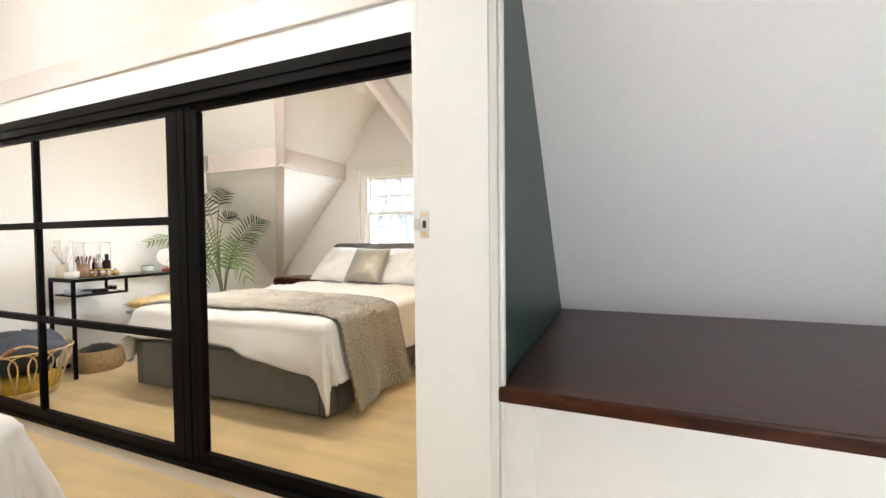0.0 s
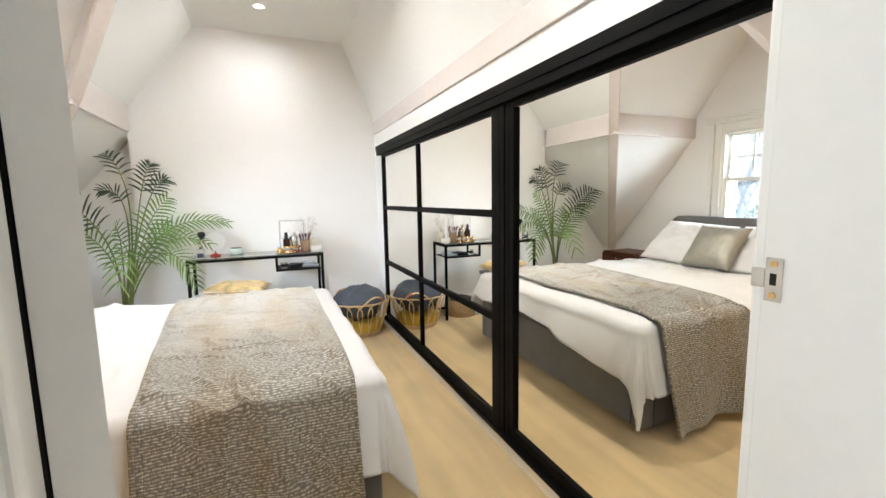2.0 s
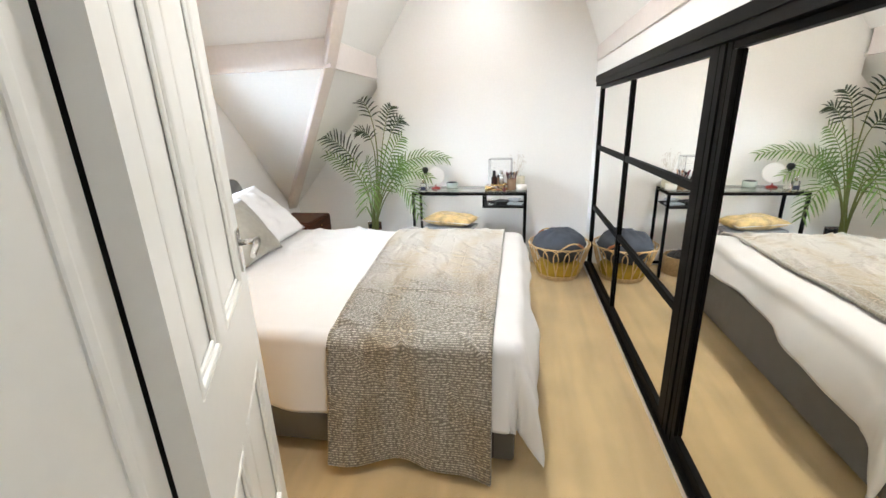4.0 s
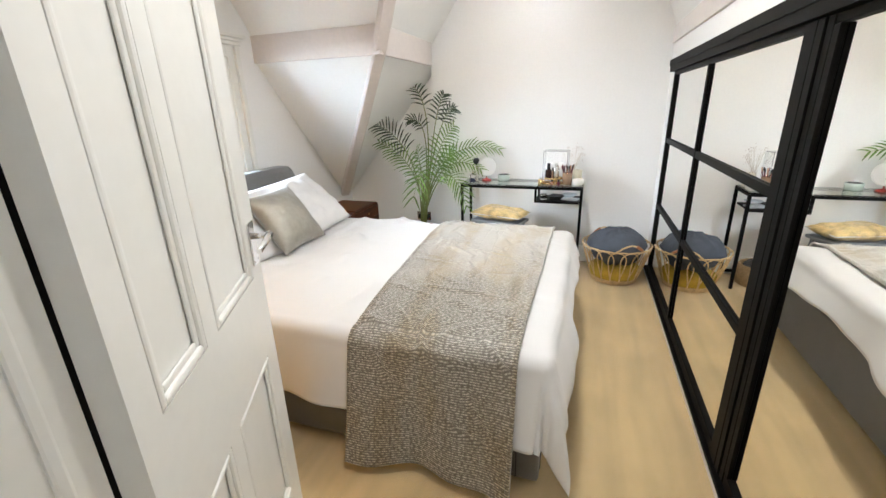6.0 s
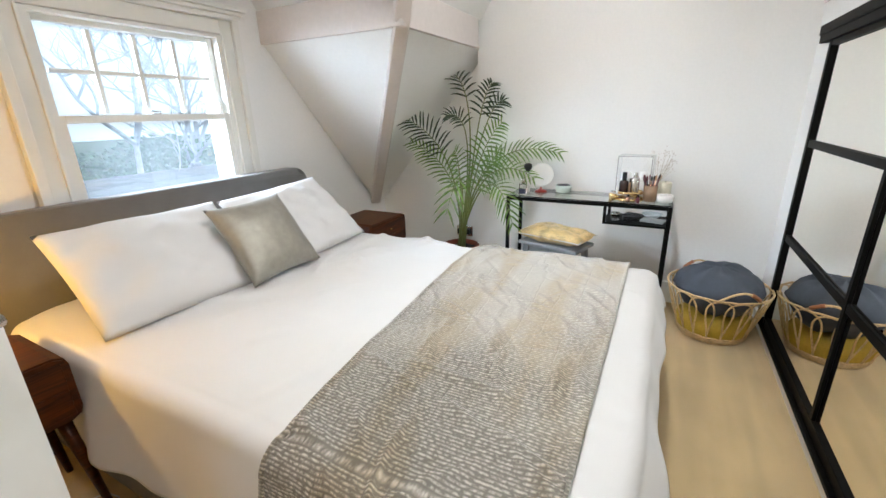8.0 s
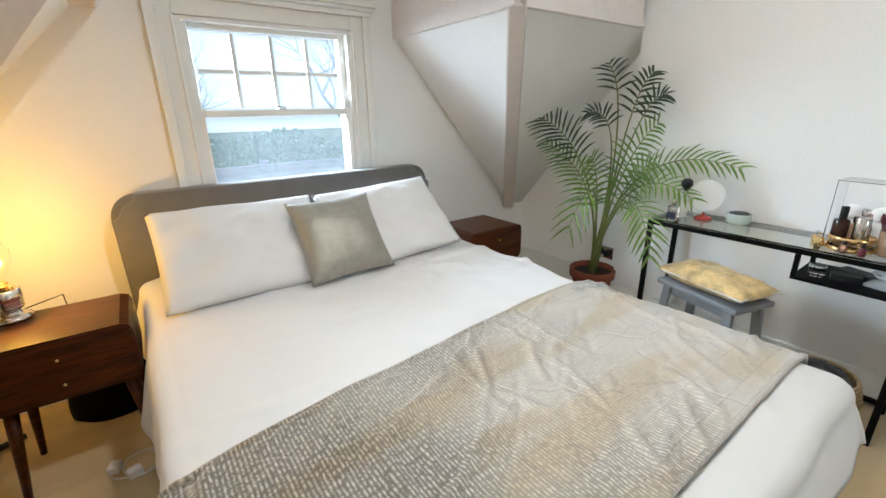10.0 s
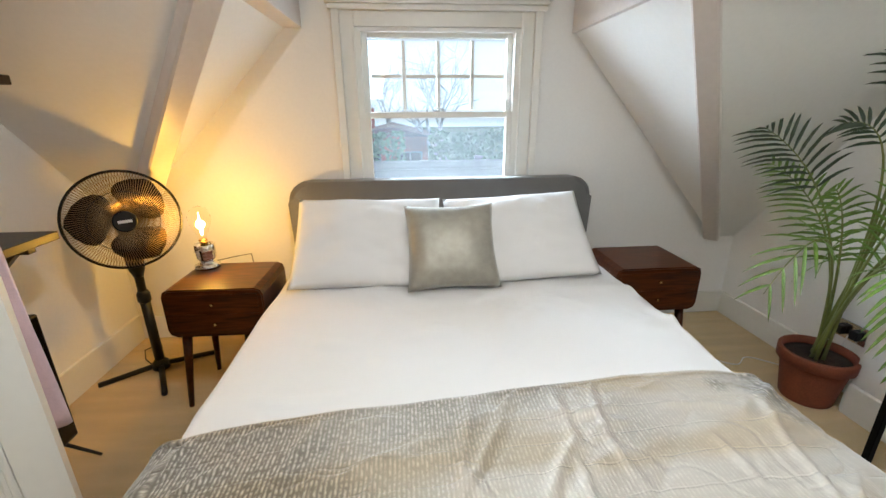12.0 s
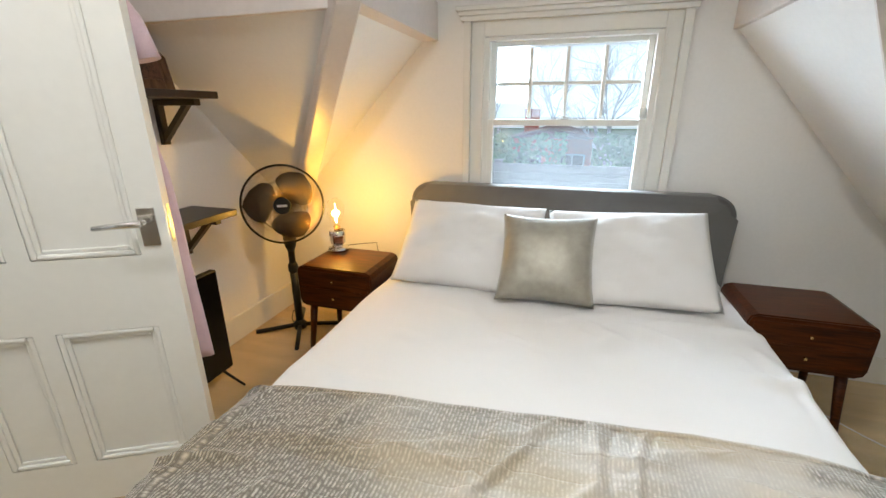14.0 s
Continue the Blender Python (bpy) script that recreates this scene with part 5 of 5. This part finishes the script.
bowlm = mat("white_ceramic", (0.74, 0.71, 0.66), 0.3, tint=0.03)
o = thing("ceramic_pot", pose(0.265, -0.600, 0.7405), "small white ceramic pot beside the makeup case", "pot")
bm = bmesh.new()
lathe(bm, [(0.030, 0), (0.042, 0.006), (0.046, 0.045), (0.042, 0.045), (0.038, 0.010), (0.002, 0.010)], sides=28)
part("pot", bm, bowlm, o)
o = thing("pillar_candle", pose(0.115, -0.610, 0.7405), "cream pillar candle with a gypsophila sprig behind it", "candle")
bm = bmesh.new()
lathe(bm, [(0.036, 0), (0.038, 0.004), (0.038, 0.095), (0.034, 0.100), (0.004, 0.097)], sides=28)
part("wax", bm, mat("cream_wax", (0.66, 0.60, 0.47), 0.5, tint=0.04), o)
bm = bmesh.new()
rod(bm, (0, 0, 0.096), (0.001, 0, 0.108), 0.0012, sides=6)
part("wick", bm, PLASTIC, o)
o = thing("dried_flowers", pose(0.060, -0.655, 0.7405), "pale dried flower sprigs in a small clear vase", "dried flowers")
bm = bmesh.new()
lathe(bm, [(0.018, 0), (0.022, 0.003), (0.020, 0.06), (0.012, 0.085), (0.014, 0.095)], sides=20, cap1=False)
part("vase", bm, GLASS, o)
bm, bf = bmesh.new(), bmesh.new()
for k in range(26):
    a, u = rb.uniform(0, math.tau), rb.uniform(0.02, 0.085)
    tip = Vector((0.4 * u * math.cos(a), u * math.sin(a) * 1.25, rb.uniform(0.17, 0.28)))
    tube(bm, [(0, 0, 0.01), (tip.x * 0.2, tip.y * 0.2, 0.10), tip], 0.0007, 4)
    for j in range(4):
        bmesh.ops.create_icosphere(bf, subdivisions=1, radius=rb.uniform(0.0025, 0.0045), matrix=Matrix.Translation(tip + Vector((rb.gauss(0, 0.006), rb.gauss(0, 0.01), rb.gauss(0, 0.01)))))
part("stems", bm, mat("dry_stems", (0.45, 0.38, 0.28), 0.8), o)
part("blossom", bf, mat("dry_blossom", (0.62, 0.56, 0.52), 0.9), o)

# round vanity mirror
o = thing("vanity_mirror", pose(0.175, -1.370, 0.7405, 0, 0, 22), "round tabletop vanity mirror with a white frame and red foot", "mirror")
bm = bmesh.new()
lathe(bm, [(0.040, 0), (0.042, 0.004), (0.036, 0.012), (0.006, 0.020), (0.005, 0.045)], sides=24)
part("foot", bm, mat("red_lacquer", (0.30, 0.03, 0.02), 0.3, tint=0.05), o)
tm = pose(0, 0, 0.118, 0, 82, 0) @ Matrix.Scale(0.86, 4)
bm = bmesh.new()
lathe(bm, [(0.085, -0.005), (0.092, -0.004), (0.094, 0.0), (0.092, 0.006), (0.085, 0.007)], sides=44)
part("rim", placed(bm, tm), WHITEP, o)
bm = bmesh.new()
lathe(bm, [(0.084, 0.0072), (0.084, 0.0078)], sides=44)
part("glass", placed(bm, tm), mat("frosted_mirror", (0.82, 0.81, 0.80), 0.35, 0.45, tint=0.02, bump=0), o)
o = thing("perfume_bottle", pose(0.315, -1.455, 0.7405), "clear square perfume bottle with a dark navy label", "perfume")
part("body", boxes((-0.020, 0.020, -0.024, 0.024, 0, 0.075), bevel=0.004), GLASS, o)
part("label", boxes((0.0202, 0.0212, -0.022, 0.022, 0.010, 0.042)), mat("navy_label", (0.015, 0.02, 0.05), 0.4), o)
bm = bmesh.new()
lathe(bm, [(0.008, 0.075), (0.008, 0.082), (0.013, 0.084), (0.013, 0.108), (0.011, 0.110)], sides=18)
part("cap", bm, CHROME, o)
o = thing("spray_bottle", pose(0.215, -1.455, 0.7405), "tall clear bottle with a round black stopper", "bottle")
bm = bmesh.new()
lathe(bm, [(0.020, 0), (0.022, 0.004), (0.020, 0.10), (0.012, 0.125), (0.011, 0.145)], sides=24)
part("body", bm, GLASS, o)
bm = bmesh.new()
lathe(bm, [(0.012, 0.1455), (0.013, 0.150), (0.022, 0.158), (0.028, 0.172), (0.026, 0.190), (0.014, 0.200)], sides=20)
part("stopper", bm, PLASTIC, o)
o = thing("glass_jar", pose(0.135, -1.225, 0.7405), "small ribbed pale green glass jar with a dark rim", "jar")
bm = bmesh.new()
lathe(bm, [(0.042, 0), (0.050, 0.005), (0.052, 0.045), (0.049, 0.050), (0.046, 0.045), (0.044, 0.008), (0.002, 0.008)], sides=40)
for v in bm.verts:
    k = math.atan2(v.co.y, v.co.x)
    v.co.x *= 1 + 0.015 * math.cos(20 * k)
    v.co.y *= 1 + 0.015 * math.cos(20 * k)
part("jar", bm, mat("pale_green_glass", (0.50, 0.58, 0.52), 0.15, tint=0.1), o)
bm = bmesh.new()
lathe(bm, [(0.046, 0.046), (0.040, 0.053), (0.004, 0.056)], sides=24)
part("contents", bm, FUR, o)
# lower desk shelf
ZS = 0.6125
o = thing("cosmetics_jar", pose(0.27, -0.865, ZS), "small clear jar with a chrome lid on the lower desk shelf", "jar", "things on the lower desk shelf")
bm = bmesh.new()
lathe(bm, [(0.026, 0), (0.028, 0.003), (0.028, 0.030)], sides=24)
part("jar", bm, GLASS, o)
bm = bmesh.new()
lathe(bm, [(0.029, 0.0302), (0.029, 0.046), (0.026, 0.048)], sides=24)
part("lid", bm, CHROME, o)
for x, y, a, w_, d_, h_, m_, lab in ((0.26, -0.775, 12, 0.095, 0.055, 0.028, PLASTIC, "black eyeshadow palette lying on the lower desk shelf"), (0.16, -0.76, -20, 0.12, 0.08, 0.020, FUR, "soft black pouch on the lower desk shelf"),
                                     (0.24, -0.650, -14, 0.13, 0.09, 0.012, mat("grey_card", (0.40, 0.42, 0.44), 0.3, tint=0.08), "flat grey mirrored compact on the lower desk shelf")):
    o = thing("palette", pose(x, y, ZS, 0, 0, a), lab, "makeup palette", "things on the lower desk shelf")
    part("case", boxes((-d_ / 2, d_ / 2, -w_ / 2, w_ / 2, 0, h_ * 0.6), bevel=0.003), m_, o)
    part("lid", boxes((-d_ / 2, d_ / 2, -w_ / 2, w_ / 2, h_ * 0.6 + 0.0005, h_), bevel=0.003), m_, o)
o = thing("glass_dish", pose(0.15, -0.66, ZS), "pale oval glass dish on the lower desk shelf", "dish", "things on the lower desk shelf")
bm = bmesh.new()
lathe(bm, [(0.03, 0), (0.05, 0.018), (0.06, 0.030), (0.057, 0.030), (0.045, 0.018), (0.002, 0.006)], sides=28)
part("dish", bm, mat("opal_glass", (0.65, 0.70, 0.72), 0.15, tint=0.03), o)

# ---- small things ----
o = thing("power_socket", pose(-0.148, -2.10, 0.30), "double wall socket with a charger plugged in", "socket")
part("plate", boxes((0, 0.008, -0.075, 0.075, -0.045, 0.045), bevel=0.002), CHROME, o)
part("plug", boxes((0.008, 0.040, -0.055, -0.015, -0.025, 0.02), bevel=0.005), PLASTIC, o)
part("charger", boxes((0.008, 0.035, 0.015, 0.055, -0.025, 0.02), bevel=0.005), PLASTIC, o)
o = thing("charging_cable", pose(0, 0, 0), "thin white charging cable trailing over the carpet", "cable")
bm = bmesh.new()
cp = [(-0.11, -2.08, 0.29), (-0.09, -2.12, 0.12), (-0.04, -2.25, 0.012), (0.10, -2.36, 0.006), (0.22, -2.30, 0.006), (0.36, -2.42, 0.006), (0.52, -2.60, 0.006), (0.72, -2.72, 0.006), (0.90, -2.70, 0.006)]
cv = []
for i in range(len(cp) - 1):
    p0, p1, p2, p3 = (Vector(cp[max(0, min(len(cp) - 1, i + k))]) for k in (-1, 0, 1, 2))
    for j in range(8):
        t = j / 8
        cv.append(0.5 * (2 * p1 + (p2 - p0) * t + (2 * p0 - 5 * p1 + 4 * p2 - p3) * t * t + (3 * p1 - p0 - 3 * p2 + p3) * t ** 3))
tube(bm, cv, 0.0028, 6)
part("cable", bm, WHITEP, o)
o = thing("extension_lead", pose(2.70, -2.18, 0), "tangled white plugs and cable on the carpet beside the bed", "plugs")
for x, y, a in ((0, 0, 20), (0.06, -0.07, 70)):
    bm = bmesh.new()
    box(bm, -0.025, 0.025, -0.02, 0.02, 0.001, 0.032, bevel=0.006)
    bmesh.ops.transform(bm, matrix=pose(x, y, 0, 0, 0, a), verts=bm.verts)
    part("plug", bm, WHITEP, o)
bm = bmesh.new()
tube(bm, [(0.11 * math.cos(k * 0.5) * (1 - k * 0.03) - 0.03, 0.07 * math.sin(k * 0.5) - 0.05, 0.005 + 0.003 * (k % 3)) for k in range(22)], 0.003, 6)
part("cable", bm, WHITEP, o)
# Fittings for all three spots, including the two added ones.
for lx, ly in DOWNLIGHTS:
    o = thing("downlight", pose(lx, ly, ZC), "small round recessed ceiling spotlight, switched on", "downlight", "ceiling downlights")
    bm = bmesh.new()
    lathe(bm, [(0.048, -0.001), (0.048, -0.006), (0.036, -0.008), (0.034, -0.001)], sides=32, cap0=False, cap1=False)
    part("bezel", bm, WHITEP, o)
    bm = bmesh.new()
    lathe(bm, [(0.033, -0.003), (0.001, -0.0031)], sides=24, cap0=False)
    part("lens", bm, glow("lamp_lens", (1.0, 0.88, 0.72), 25), o)
